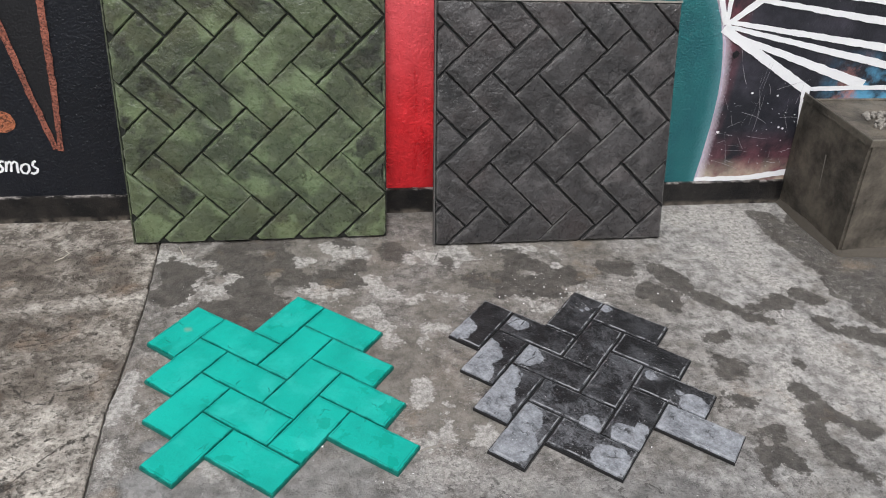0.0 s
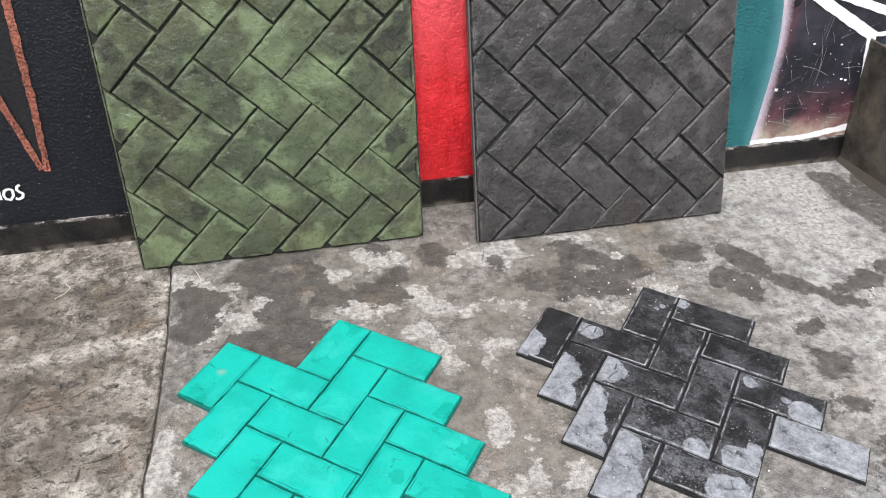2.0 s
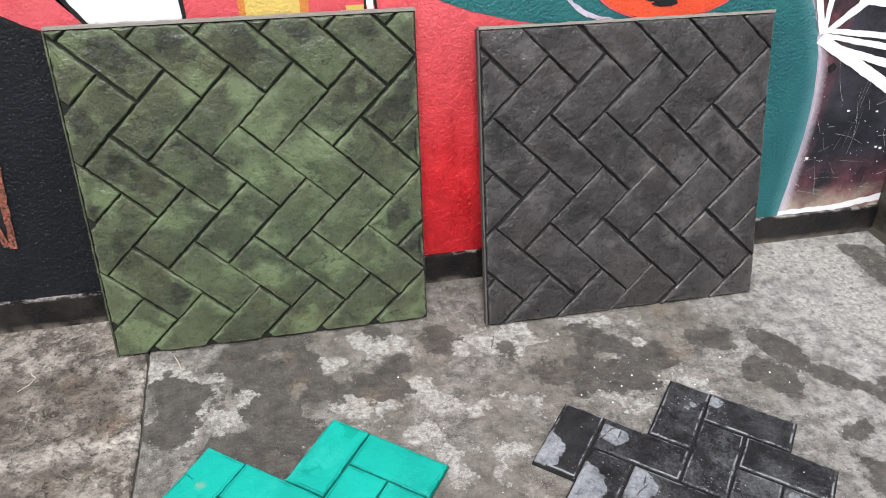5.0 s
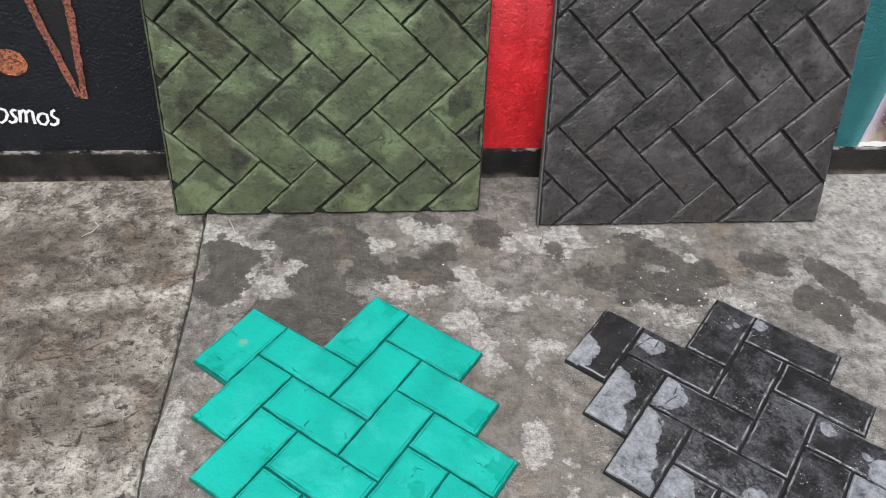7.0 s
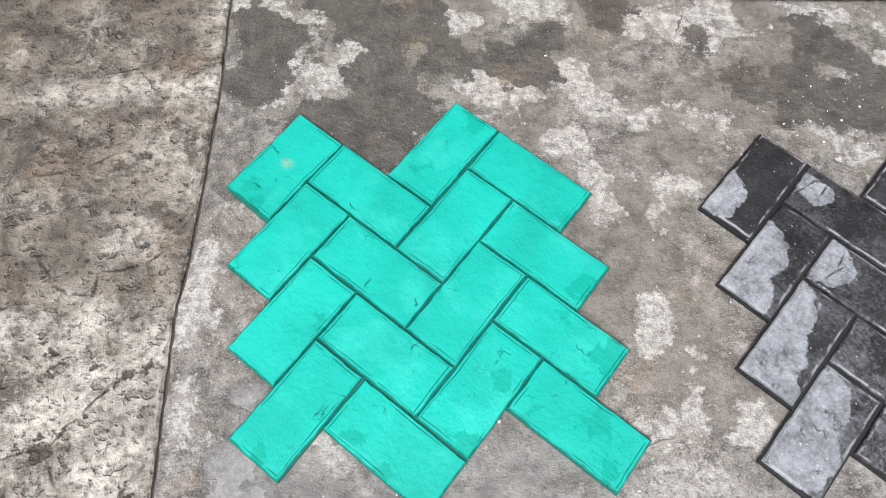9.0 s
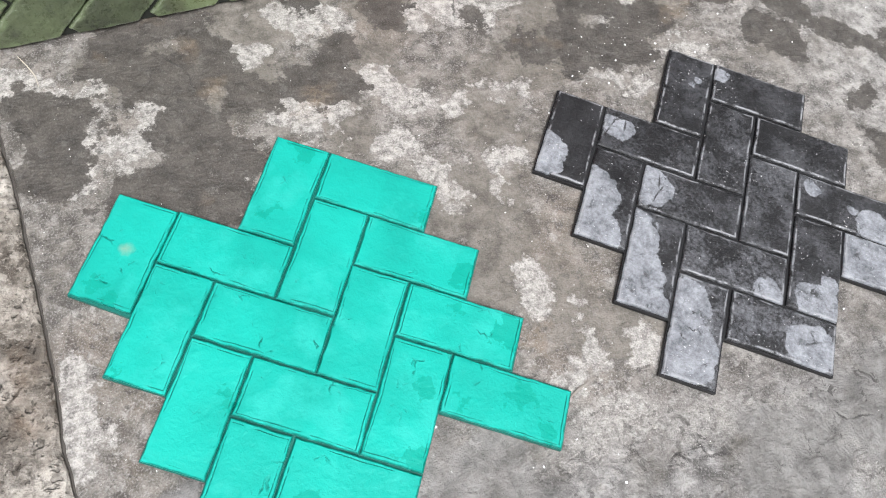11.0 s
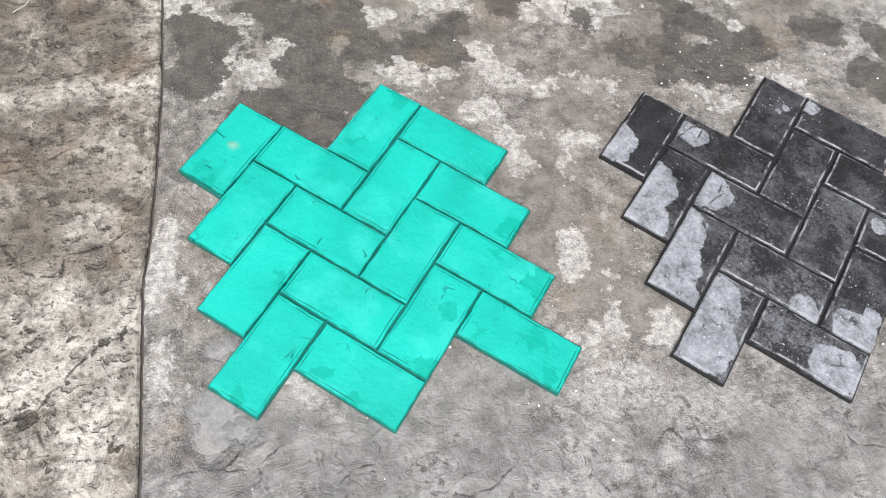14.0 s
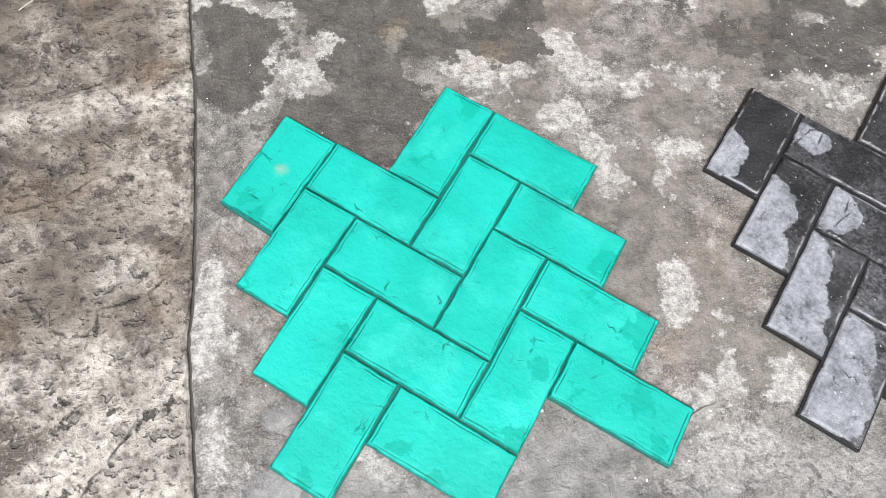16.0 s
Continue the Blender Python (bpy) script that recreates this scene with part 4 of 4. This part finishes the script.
sheet("yellow_patch", [(0.305, 0.74), (0.425, 0.74), (0.425, 1.0), (0.30, 1.0)], M_YELLOW, 4)
sheet("yellow_patch", [(0.53, 0.81), (0.575, 0.81), (0.575, 0.823), (0.53, 0.823)], M_YELLOW, 3)
stroke("black_line", [(0.004, 0.74), (-0.032, 0.80), (-0.10, 0.905)], 0.010, M_INK, 3)
stroke("black_line", [(0.170, 0.74), (0.168, 0.84), (0.163, 1.0)], 0.009, M_INK, 3)
stroke("black_line", [(0.578, 0.74), (0.574, 0.84), (0.56, 1.0)], 0.006, M_INK, 3)
stroke("black_line", [(0.612, 0.74), (0.598, 0.83), (0.57, 1.0)], 0.006, M_INK, 3)
stroke("white_line", [(0.595, 0.74), (0.586, 0.83), (0.565, 1.0)], 0.016, M_WHITE, 2)
stroke("black_line", [(-0.04, 0.735), (-0.115, 0.785), (-0.17, 0.81), (-0.26, 0.86)], 0.016, M_INK, 3)
stroke("pale_line", [(1.04, 0.86), (1.085, 0.80), (1.13, 0.768), (1.20, 0.748)], (0.010, 0.014), M_LILAC, 3, 0.003)
sheet("orange_disc", disc(1.345, 0.865, 0.212, 0.55, 0.03), M_VERMILION, 4)
sheet("red_ring", disc(1.345, 0.865, 0.220, 0.55, 0.03), M_RED, 3)
sheet("black_pupil", disc(1.333, 0.790, 0.034, 0.3, 0.4), M_INK, 5)
stroke("black_line", [(1.26, 0.812), (1.29, 0.797), (1.31, 0.800)], (0.003, 0.006), M_INK, 5)
# the star frame and its rays
stroke("white_outline", [(x + 0.006, z) for x, z in TEAL_EDGE[:13]], (0.003, 0.006), M_LILAC, 2, 0.004)
stroke("white_outline", [(1.812, 0.668), (2.0, 0.558), (2.185, 0.450)], (0.030, 0.034), M_WHITE, 3)
stroke("white_outline", [(2.178, 0.462), (2.205, 0.30), (2.222, 0.14)], (0.032, 0.022), M_WHITE, 3)
stroke("white_outline", [(2.226, 0.130), (2.05, 0.106), (1.845, 0.104)], (0.026, 0.016), M_WHITE, 3, 0.003)
stroke("white_outline", [(2.17, 0.455), (2.36, 0.459), (2.9, 0.463)], (0.016, 0.018), M_WHITE, 3)
RAYS = [((1.82, 0.655), (2.395, 0.470)), ((1.82, 0.675), (2.456, 0.543), (2.9, 0.45)), ((1.82, 0.690), (2.433, 0.605), (2.9, 0.54)), ((1.90, 0.765), (2.396, 0.695), (2.9, 0.625)), ((1.99, 0.80), (2.37, 0.765), (2.9, 0.715))]
for line in RAYS:
    stroke("white_ray", line, (0.014, 0.037), M_WHITE, 3)
stroke("white_ray", [(1.82, 0.68), (1.875, 0.725), (1.97, 0.80)], (0.018, 0.03), M_WHITE, 4)
stroke("white_ray", [(1.815, 0.68), (1.775, 0.78), (1.74, 0.86)], (0.018, 0.02), M_WHITE, 4)
stroke("white_ray", [(1.818, 0.68), (1.812, 0.78), (1.80, 0.86)], (0.014, 0.02), M_WHITE, 4)
sheet("black_splat", disc(1.881, 0.579, 0.012, 1.0, 0.6), M_INK, 3)
for k in range(55):
    x, z = rng.uniform(1.88, 2.18), rng.uniform(0.16, 0.56)
    if z > 0.60 - 0.59 * (x - 1.82):
        continue
    a, s, bend = rng.choice((rng.uniform(-0.4, 0.5), rng.uniform(1.3, 2.2))), rng.uniform(0.004, 0.03), rng.uniform(-0.2, 0.2)
    line = [(x, z)]
    for step in range(rng.choice((1, 2, 4, 5))):
        line.append((line[-1][0] + s * math.cos(a), line[-1][1] + s * math.sin(a)))
        a += bend * rng.uniform(0.2, 1.0)
    stroke("paint_scratch", line, (rng.uniform(0.0006, 0.0014), 0.0004), M_SCRATCH, 3, 0.0004)
for x, z, r in ((1.889, 0.293, 0.005), (2.137, 0.305, 0.0045), (2.12, 0.31, 0.004), (2.08, 0.43, 0.004), (1.98, 0.44, 0.004)):
    sheet("white_splat", disc(x, z, r, 0.7, 0.9, 18), M_WHITE, 3)
for k in range(45):
    x, z = rng.uniform(1.87, 2.18), rng.uniform(0.14, 0.56)
    if z < 0.60 - 0.59 * (x - 1.82):
        sheet("white_fleck", disc(x, z, rng.uniform(0.0006, 0.0014), 1.0, 0.5, 8), M_WHITE, 3)
# the copper letter, the dots and the signature
stroke("copper_stroke", [(-0.46, 0.86), (-0.425, 0.652), (-0.390, 0.45), (-0.352, 0.265)], (0.022, 0.017), M_COPPER, 3, 0.002)
stroke("copper_stroke", [(-0.292, 0.86), (-0.301, 0.726), (-0.318, 0.47), (-0.340, 0.258)], (0.022, 0.017), M_COPPER, 3, 0.002)
sheet("ink_fill", [(-0.45, 0.86), (-0.345, 0.275), (-0.30, 0.86)], M_INK, 2)
for x, z, r in ((-0.495, 0.357, 0.040), (-0.552, 0.475, 0.043), (-0.59, 0.58, 0.036)):
    sheet("orange_dot", disc(x, z, r, 0.9, 0.12), M_DOT, 2)
LETTERS = [
    [(-0.634, 0.197), (-0.617, 0.196), (-0.601, 0.204), (-0.588, 0.216), (-0.574, 0.226)],
    [(-0.558, 0.228), (-0.57, 0.224), (-0.577, 0.21), (-0.577, 0.193), (-0.567, 0.186), (-0.554, 0.195), (-0.545, 0.211), (-0.547, 0.224), (-0.558, 0.228)],
    [(-0.519, 0.223), (-0.526, 0.225), (-0.534, 0.218), (-0.531, 0.208), (-0.526, 0.199), (-0.531, 0.189), (-0.542, 0.186), (-0.547, 0.192)],
    [(-0.511, 0.224), (-0.515, 0.205), (-0.52, 0.187)],
    [(-0.512, 0.215), (-0.502, 0.224), (-0.498, 0.22), (-0.5, 0.205), (-0.505, 0.187)],
    [(-0.498, 0.214), (-0.487, 0.223), (-0.481, 0.217), (-0.483, 0.201), (-0.484, 0.182)],
    [(-0.457, 0.215), (-0.468, 0.209), (-0.474, 0.196), (-0.47, 0.183), (-0.459, 0.18), (-0.449, 0.192), (-0.447, 0.21), (-0.457, 0.215)],
]
LETTERS += [
    [(-0.423, 0.224), (-0.432, 0.219), (-0.436, 0.208), (-0.43, 0.201), (-0.423, 0.196), (-0.427, 0.184), (-0.439, 0.178), (-0.446, 0.183)],
    [(-0.62, 0.324), (-0.598, 0.322), (-0.588, 0.317), (-0.58, 0.3)], [(-0.63, 0.284), (-0.608, 0.288), (-0.593, 0.295), (-0.58, 0.3)],
]
for line in LETTERS:
    stroke("signature_stroke", line, 0.0075 if line[0][1] < 0.25 else 0.005, M_WHITE, 2, 0.0008)


# ---- concrete block beside the wall ----
def planter():
    root = tagged(new("concrete_planter"), "dirty grey cast concrete planter block with a recessed top", "planter")
    root.location = (2.21, 0.33, 0)
    bm = box(bmesh.new(), 0, 0.62, 0, 0.385, -0.005, 0.445)
    for v in bm.verts:
        if v.co.z > 0.4 and v.co.x < 0.1:
            v.co.x -= 0.03
        if v.co.z > 0.4 and v.co.y < 0.1:
            v.co.y -= 0.02
        if v.co.z < 0.1 and v.co.x < 0.1 and v.co.y < 0.1:
            v.co.x += 0.022
    top = max(bm.faces, key=lambda f: f.calc_center_median().z)
    bmesh.ops.inset_region(bm, faces=[top], thickness=0.115)
    low = bmesh.ops.extrude_face_region(bm, geom=[top])
    bmesh.ops.translate(bm, vec=(0, 0, -0.035), verts=[v for v in low["geom"] if isinstance(v, bmesh.types.BMVert)])
    bmesh.ops.delete(bm, geom=[top], context="FACES")
    bmesh.ops.bevel(bm, geom=[e for e in bm.edges if e.calc_length() > 0.3], offset=0.008, segments=3, affect="EDGES")
    part("body", bm, M_BLOCK, root)
    bm = bmesh.new()
    path = [(0.0, 0.38), (0.0, 0.19), (0.014, 0.02), (0.03, -0.004), (0.2, -0.006), (0.62, -0.006)]
    rings = []
    for i, (x, y) in enumerate(path):
        out = 0.014 + 0.007 * noise.noise((x * 30, y * 30, 1.0))
        dx, dy = (-out, 0) if i < 2 else (-0.7 * out, -0.7 * out) if i < 4 else (0, -1.6 * out)
        rings.append([bm.verts.new(p) for p in ((x + 0.012, y + 0.012, 0.03 + 0.3 * out), (x + dx * 0.4, y + dy * 0.4, 0.012), (x + dx, y + dy, 0.0006), (x + 0.012, y + 0.012, 0.0006))])
    for a, b in zip(rings, rings[1:]):
        for i in range(4):
            bm.faces.new((a[i], a[(i + 1) % 4], b[(i + 1) % 4], b[i]))
    bm.faces.new(rings[0])
    bm.faces.new(rings[-1][::-1])
    part("mortar_fillet", bm, M_FOOT, root, "smeared cement fillet round the foot")
    bm = bmesh.new()
    a, b = [[bm.verts.new((-0.004 - 0.067 * (z - 0.02) - 0.002, 0.17 + s + 0.10 * (z - 0.3), z)) for z in (0.17, 0.2, 0.24, 0.27, 0.30)] for s in (-0.0035, 0.0035)]
    for v in (*a, *b):
        v.co.y += (0.0035 if v in a else -0.0035) * (0.30 - v.co.z) / 0.14
    for i in range(4):
        bm.faces.new((a[i], a[i + 1], b[i + 1], b[i]))
    part("paint_drip", bm, M_RAW, root, "dried white drip")
    bm = bmesh.new()
    for k in range(150):
        c = Vector((rng.uniform(0.10, 0.49), rng.uniform(0.11, 0.26), 0.415))
        m = Matrix.Translation(c) @ Euler((rng.random() * 3, rng.random() * 3, 0)).to_matrix().to_4x4() @ Matrix.Diagonal((1, 0.8, 0.6, 1))
        bmesh.ops.create_icosphere(bm, subdivisions=1, radius=rng.uniform(0.006, 0.012), matrix=m)
    tagged(part("gravel", bm, M_RAW, root), "pale gravel", kind="stuff")
    return root


planter()


# ---- leaning stamped panels ----
def panel(label, x, y, wide, high, lean, cell, anchor, face, joint, flank, group):
    """A stamped slab leaning on the wall. anchor: the top corner of one rising brick, from the lower left corner."""
    root = tagged(new("stamped_panel"), label, "panel", group)
    root.matrix_world = pose(x, y, 0.006, 90 - lean, 0, 0)
    thick = 0.024
    bm = box(bmesh.new(), 0, wide, 0, high, -thick, -0.008)
    for v in bm.verts:
        v.co.x += 0.002 * noise.noise(v.co * 9)
    part("backing", bm, M_SHADED_BACK, root, "cement back coloured dark as shade")
    part("joint_bed", box(bmesh.new(), 0.0015, wide - 0.0015, 0.0015, high - 0.0015, -0.0085, -0.006), joint, root)
    lip = [(wide * i / 40, high + 0.005 + 0.0025 * noise.noise((i * 0.7, x * 9, 0))) for i in range(41)]
    bm = bmesh.new()
    near = [bm.verts.new((a, high - 0.001, z)) for a, b in lip for z in (-thick + 0.001, 0.001)]
    far = [bm.verts.new((a, b, z)) for a, b in lip for z in (-thick + 0.001, 0.001)]
    for i in range(40):
        k = 2 * i
        for ring in ((near[k], near[k + 2], far[k + 2], far[k]), (near[k + 1], far[k + 1], far[k + 3], near[k + 3]), (far[k], far[k + 2], far[k + 3], far[k + 1])):
            bm.faces.new(ring)
    part("raw_edge", bm, M_RAW, root, "pale ragged cement edge")
    side = [(-0.003 + 0.0015 * noise.noise((i * 0.8, x * 5, 4)), high * i / 40) for i in range(41)]
    bm = bmesh.new()
    inner = [bm.verts.new((0.001, b, z)) for a, b in side for z in (-thick + 0.001, -0.001)]
    outer = [bm.verts.new((a, b, z)) for a, b in side for z in (-thick + 0.001, -0.001)]
    for i in range(40):
        k = 2 * i
        for ring in ((inner[k], inner[k + 2], outer[k + 2], outer[k]), (inner[k + 1], outer[k + 1], outer[k + 3], inner[k + 3]), (outer[k], outer[k + 2], outer[k + 3], outer[k + 1])):
            bm.faces.new(ring)
    part("side_edge", bm, flank, root, "ragged cast edge")
    r1, r2, slip = math.sqrt(0.5) * cell[0], math.sqrt(0.5) * cell[1], cell[2]

    def spot(p, q):
        return (anchor[0] + (p - 2 + q) * r1, anchor[1] + (p - 2 - q) * r2 - (p - 2 + q) * slip)

    for i in range(-9, 12):
        for j in range(-6, 7):
            p0, q0 = i + 2 * j, i - 2 * j
            for a, b, c, d in ((0, 2, 0, 1), (0, 1, 1, 3)):
                jig = [rng.uniform(-0.02, 0.02) for _ in range(4)]
                a2, b2, c2, d2 = p0 + a + jig[0], p0 + b + jig[1], q0 + c + jig[2], q0 + d + jig[3]
                poly = clip([spot(a2, d2), spot(b2, d2), spot(b2, c2), spot(a2, c2)], 0.001, wide - 0.001, 0.001, high - 0.001)
                if len(poly) < 3:
                    continue
                area = 0.5 * sum(poly[k - 1][0] * poly[k][1] - poly[k][0] * poly[k - 1][1] for k in range(len(poly)))
                if abs(area) < 0.0004:
                    continue
                if area < 0:
                    poly = poly[::-1]
                part("brick", piece(roughen(poly, 0.012, 0.0012), -0.0065, rng.uniform(0.0028, 0.0052), rng.uniform(0.0020, 0.0036), 0.0032, 0.0038, 0.016, 0.0013), face, root)
    return root


panel("moss green stamped concrete herringbone panel leaning on the wall", -0.1225, 0.5345, 0.811, 0.820, 10.0, (0.1015, 0.0995, 0.0004), (0.234, 0.7215), M_GREEN, M_GREEN_JOINT, M_GREEN, "stamped panels")
panel("charcoal stamped concrete herringbone panel leaning on the wall", 0.8425, 0.468, 0.794, 0.781, 15.9, (0.1064, 0.1020, 0.0013), (0.329, 0.4175), M_CHAR, M_CHAR_JOINT, M_FLANK, "stamped panels")


# ---- stamp mats on the floor ----
def stamp_mat(label, x, y, turn, size, skew, faces, base, gap, chamfer, group, first):
    """A rubber texture mat of sixteen herringbone bricks; stepped outline."""
    root = tagged(new("stamp_mat"), label, "stamp mat", group)
    root.matrix_world = pose(x, y, 0, 0, 0, turn)
    lean = radians(skew)

    def spot(u, v):
        return (u * size[0] - v * size[1] * math.sin(lean), v * size[1] * math.cos(lean))

    laid = []
    for i in range(4):
        laid += [(i, i + 1, -i, 2 - i), (i + 1, i + 3, 1 - i, 2 - i), (i + 2, i + 3, 2 - i, 4 - i), (i + 3, i + 5, 3 - i, 4 - i)]
    bm, seen = bmesh.new(), {}
    for u0, u1, v0, v1 in laid:
        for u in range(u0, u1):
            for v in range(v0, v1):
                ring = []
                for c in ((u, v), (u + 1, v), (u + 1, v + 1), (u, v + 1)):
                    if c not in seen:
                        cu, cv = (first[0] if c[0] == 0 else c[0]), (first[1] if c == (0, 0) else first[2] if c in ((0, 2), (1, 2)) else c[1])
                        seen[c] = bm.verts.new((*spot(cu, cv), 0.001))
                    ring.append(seen[c])
                bm.faces.new(ring)
    ring = bmesh.ops.inset_region(bm, faces=bm.faces[:], thickness=0.0035)["faces"]
    bmesh.ops.delete(bm, geom=ring, context="FACES")
    up = bmesh.ops.extrude_face_region(bm, geom=bm.faces[:])
    bmesh.ops.translate(bm, vec=(0, 0, 0.0080), verts=[v for v in up["geom"] if isinstance(v, bmesh.types.BMVert)])
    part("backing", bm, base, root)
    for face, (u0, u1, v0, v1) in zip(faces, laid):
        if u0 == 0:
            u0, v0, v1 = first
        poly = [spot(u0, v0), spot(u1, v0), spot(u1, v1), spot(u0, v1)]
        poly = [(a + rng.uniform(-0.0008, 0.0008), b + rng.uniform(-0.0008, 0.0008)) for a, b in poly]
        part("brick", piece(roughen(poly, 0.016, 0.0008), 0.0075, rng.uniform(0.0145, 0.016), gap, chamfer, 0.0022, 0.008), face, root)
    return root


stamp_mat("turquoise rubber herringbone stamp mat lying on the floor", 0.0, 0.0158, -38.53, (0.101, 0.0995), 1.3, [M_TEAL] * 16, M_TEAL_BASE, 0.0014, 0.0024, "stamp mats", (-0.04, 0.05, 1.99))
# grey dust on each brick of the black mat: patches, then the strength of the haze
DUST = [
    ([(-0.005, 0.045, 0.055)], 0.1), ([(0.135, 0.157, 0.030), (0.118, 0.17, 0.018)], 0.4, [[(0.128, 0.185), (0.118, 0.155), (0.112, 0.132)], [(0.146, 0.188), (0.147, 0.150)]]), ([(0.26, 0.33, 0.008), (0.272, 0.345, 0.008)], 0.3), ([(0.313, 0.377, 0.018)], 0.3),
    ([(0.10, -0.01, 0.068), (0.11, -0.09, 0.072), (0.15, -0.10, 0.04)], 0.4), ([(0.225, 0.05, 0.042), (0.212, 0.066, 0.026)], 0.5, [[(0.232, 0.086), (0.238, 0.05), (0.230, 0.018)], [(0.246, 0.06), (0.238, 0.045)]]), ([], 0.5), ([], 0.35),
]
DUST += [
    ([(0.205, -0.14, 0.072), (0.205, -0.06, 0.055), (0.25, -0.20, 0.05)], 0.4), ([(0.468, -0.088, 0.030)], 0.75), ([], 0.5), ([(0.532, 0.175, 0.016), (0.615, 0.155, 0.010), (0.665, 0.125, 0.042)], 0.45),
    ([(0.325, -0.25, 0.072), (0.33, -0.16, 0.045)], 0.75), ([(0.555, -0.165, 0.045)], 0.8), ([(0.56, -0.075, 0.042), (0.582, -0.03, 0.018)], 0.4), ([(0.66, 0.05, 0.09), (0.74, 0.05, 0.09)], 0.5),
]
stamp_mat("black rubber herringbone stamp mat dusted with grey cement", 0.8193, -0.0081, -40.73, (0.1005, 0.1023), 0.0, [mat_black(*d) for d in DUST], M_BLACK_BASE, 0.003, 0.0034, "stamp mats", (0, 0, 2))


# ---- small things on the floor ----
def lying(name, label, category, line, wide, tall, material):
    """A thin tapering strand or splinter lying along a line of (x, y)."""
    bm = bmesh.new()
    rings = []
    for i, (x, y) in enumerate(line):
        a, b = line[max(0, i - 1)], line[min(len(line) - 1, i + 1)]
        d = Vector((b[0] - a[0], b[1] - a[1])).normalized()
        w = wide * (1 - 0.6 * abs(2 * i / (len(line) - 1) - 1))
        rings.append([bm.verts.new((x - d.y * w * u, y + d.x * w * u, 0.0008 + tall * v)) for u, v in ((-0.5, 0), (0.5, 0), (0.3, 1), (-0.3, 1))])
    for p, q in zip(rings, rings[1:]):
        for i in range(4):
            bm.faces.new((p[i], p[(i + 1) % 4], q[(i + 1) % 4], q[i]))
    bm.faces.new(rings[0])
    bm.faces.new(rings[-1][::-1])
    return tagged(part(name, bm, material), label, category)


M_STRAW = plain_rubber("dry_straw", (0.62, 0.57, 0.48), 0.8)
lying("dry_fibre", "thin pale dry fibre lying on the old slab", "fibre", [(-0.336, 0.541), (-0.328, 0.515), (-0.315, 0.50), (-0.326, 0.478), (-0.349, 0.457)], 0.003, 0.002, M_STRAW)
lying("dry_fibre", "thin pale dry fibre lying beside the floor joint", "fibre", [(0.015, 0.519), (0.027, 0.492), (0.036, 0.466), (0.037, 0.441)], 0.003, 0.002, M_STRAW)
lying("wood_splinter", "grey weathered splinter under the turquoise mat's corner", "splinter", [(0.688, -0.416), (0.71, -0.408), (0.728, -0.405)], 0.006, 0.003, M_RAW)
bm = bmesh.new()
for k in range(110):
    x, y = (rng.gauss(1.2, 0.16), rng.gauss(0.19, 0.06)) if k < 60 else (rng.uniform(0.1, 1.9), rng.uniform(-0.6, 0.42))
    m = Matrix.Translation((x, y, 0.001)) @ Euler((0, 0, rng.random() * 6)).to_matrix().to_4x4() @ Matrix.Diagonal((1, rng.uniform(0.5, 1), 0.5, 1))
    bmesh.ops.create_icosphere(bm, subdivisions=1, radius=rng.choice((0.0008, 0.0011, 0.0014, 0.0014, 0.0028)), matrix=m)
tagged(part("plaster_crumbs", bm, M_WHITE), "scattered white plaster crumbs on the concrete floor", "crumbs", kind="stuff")
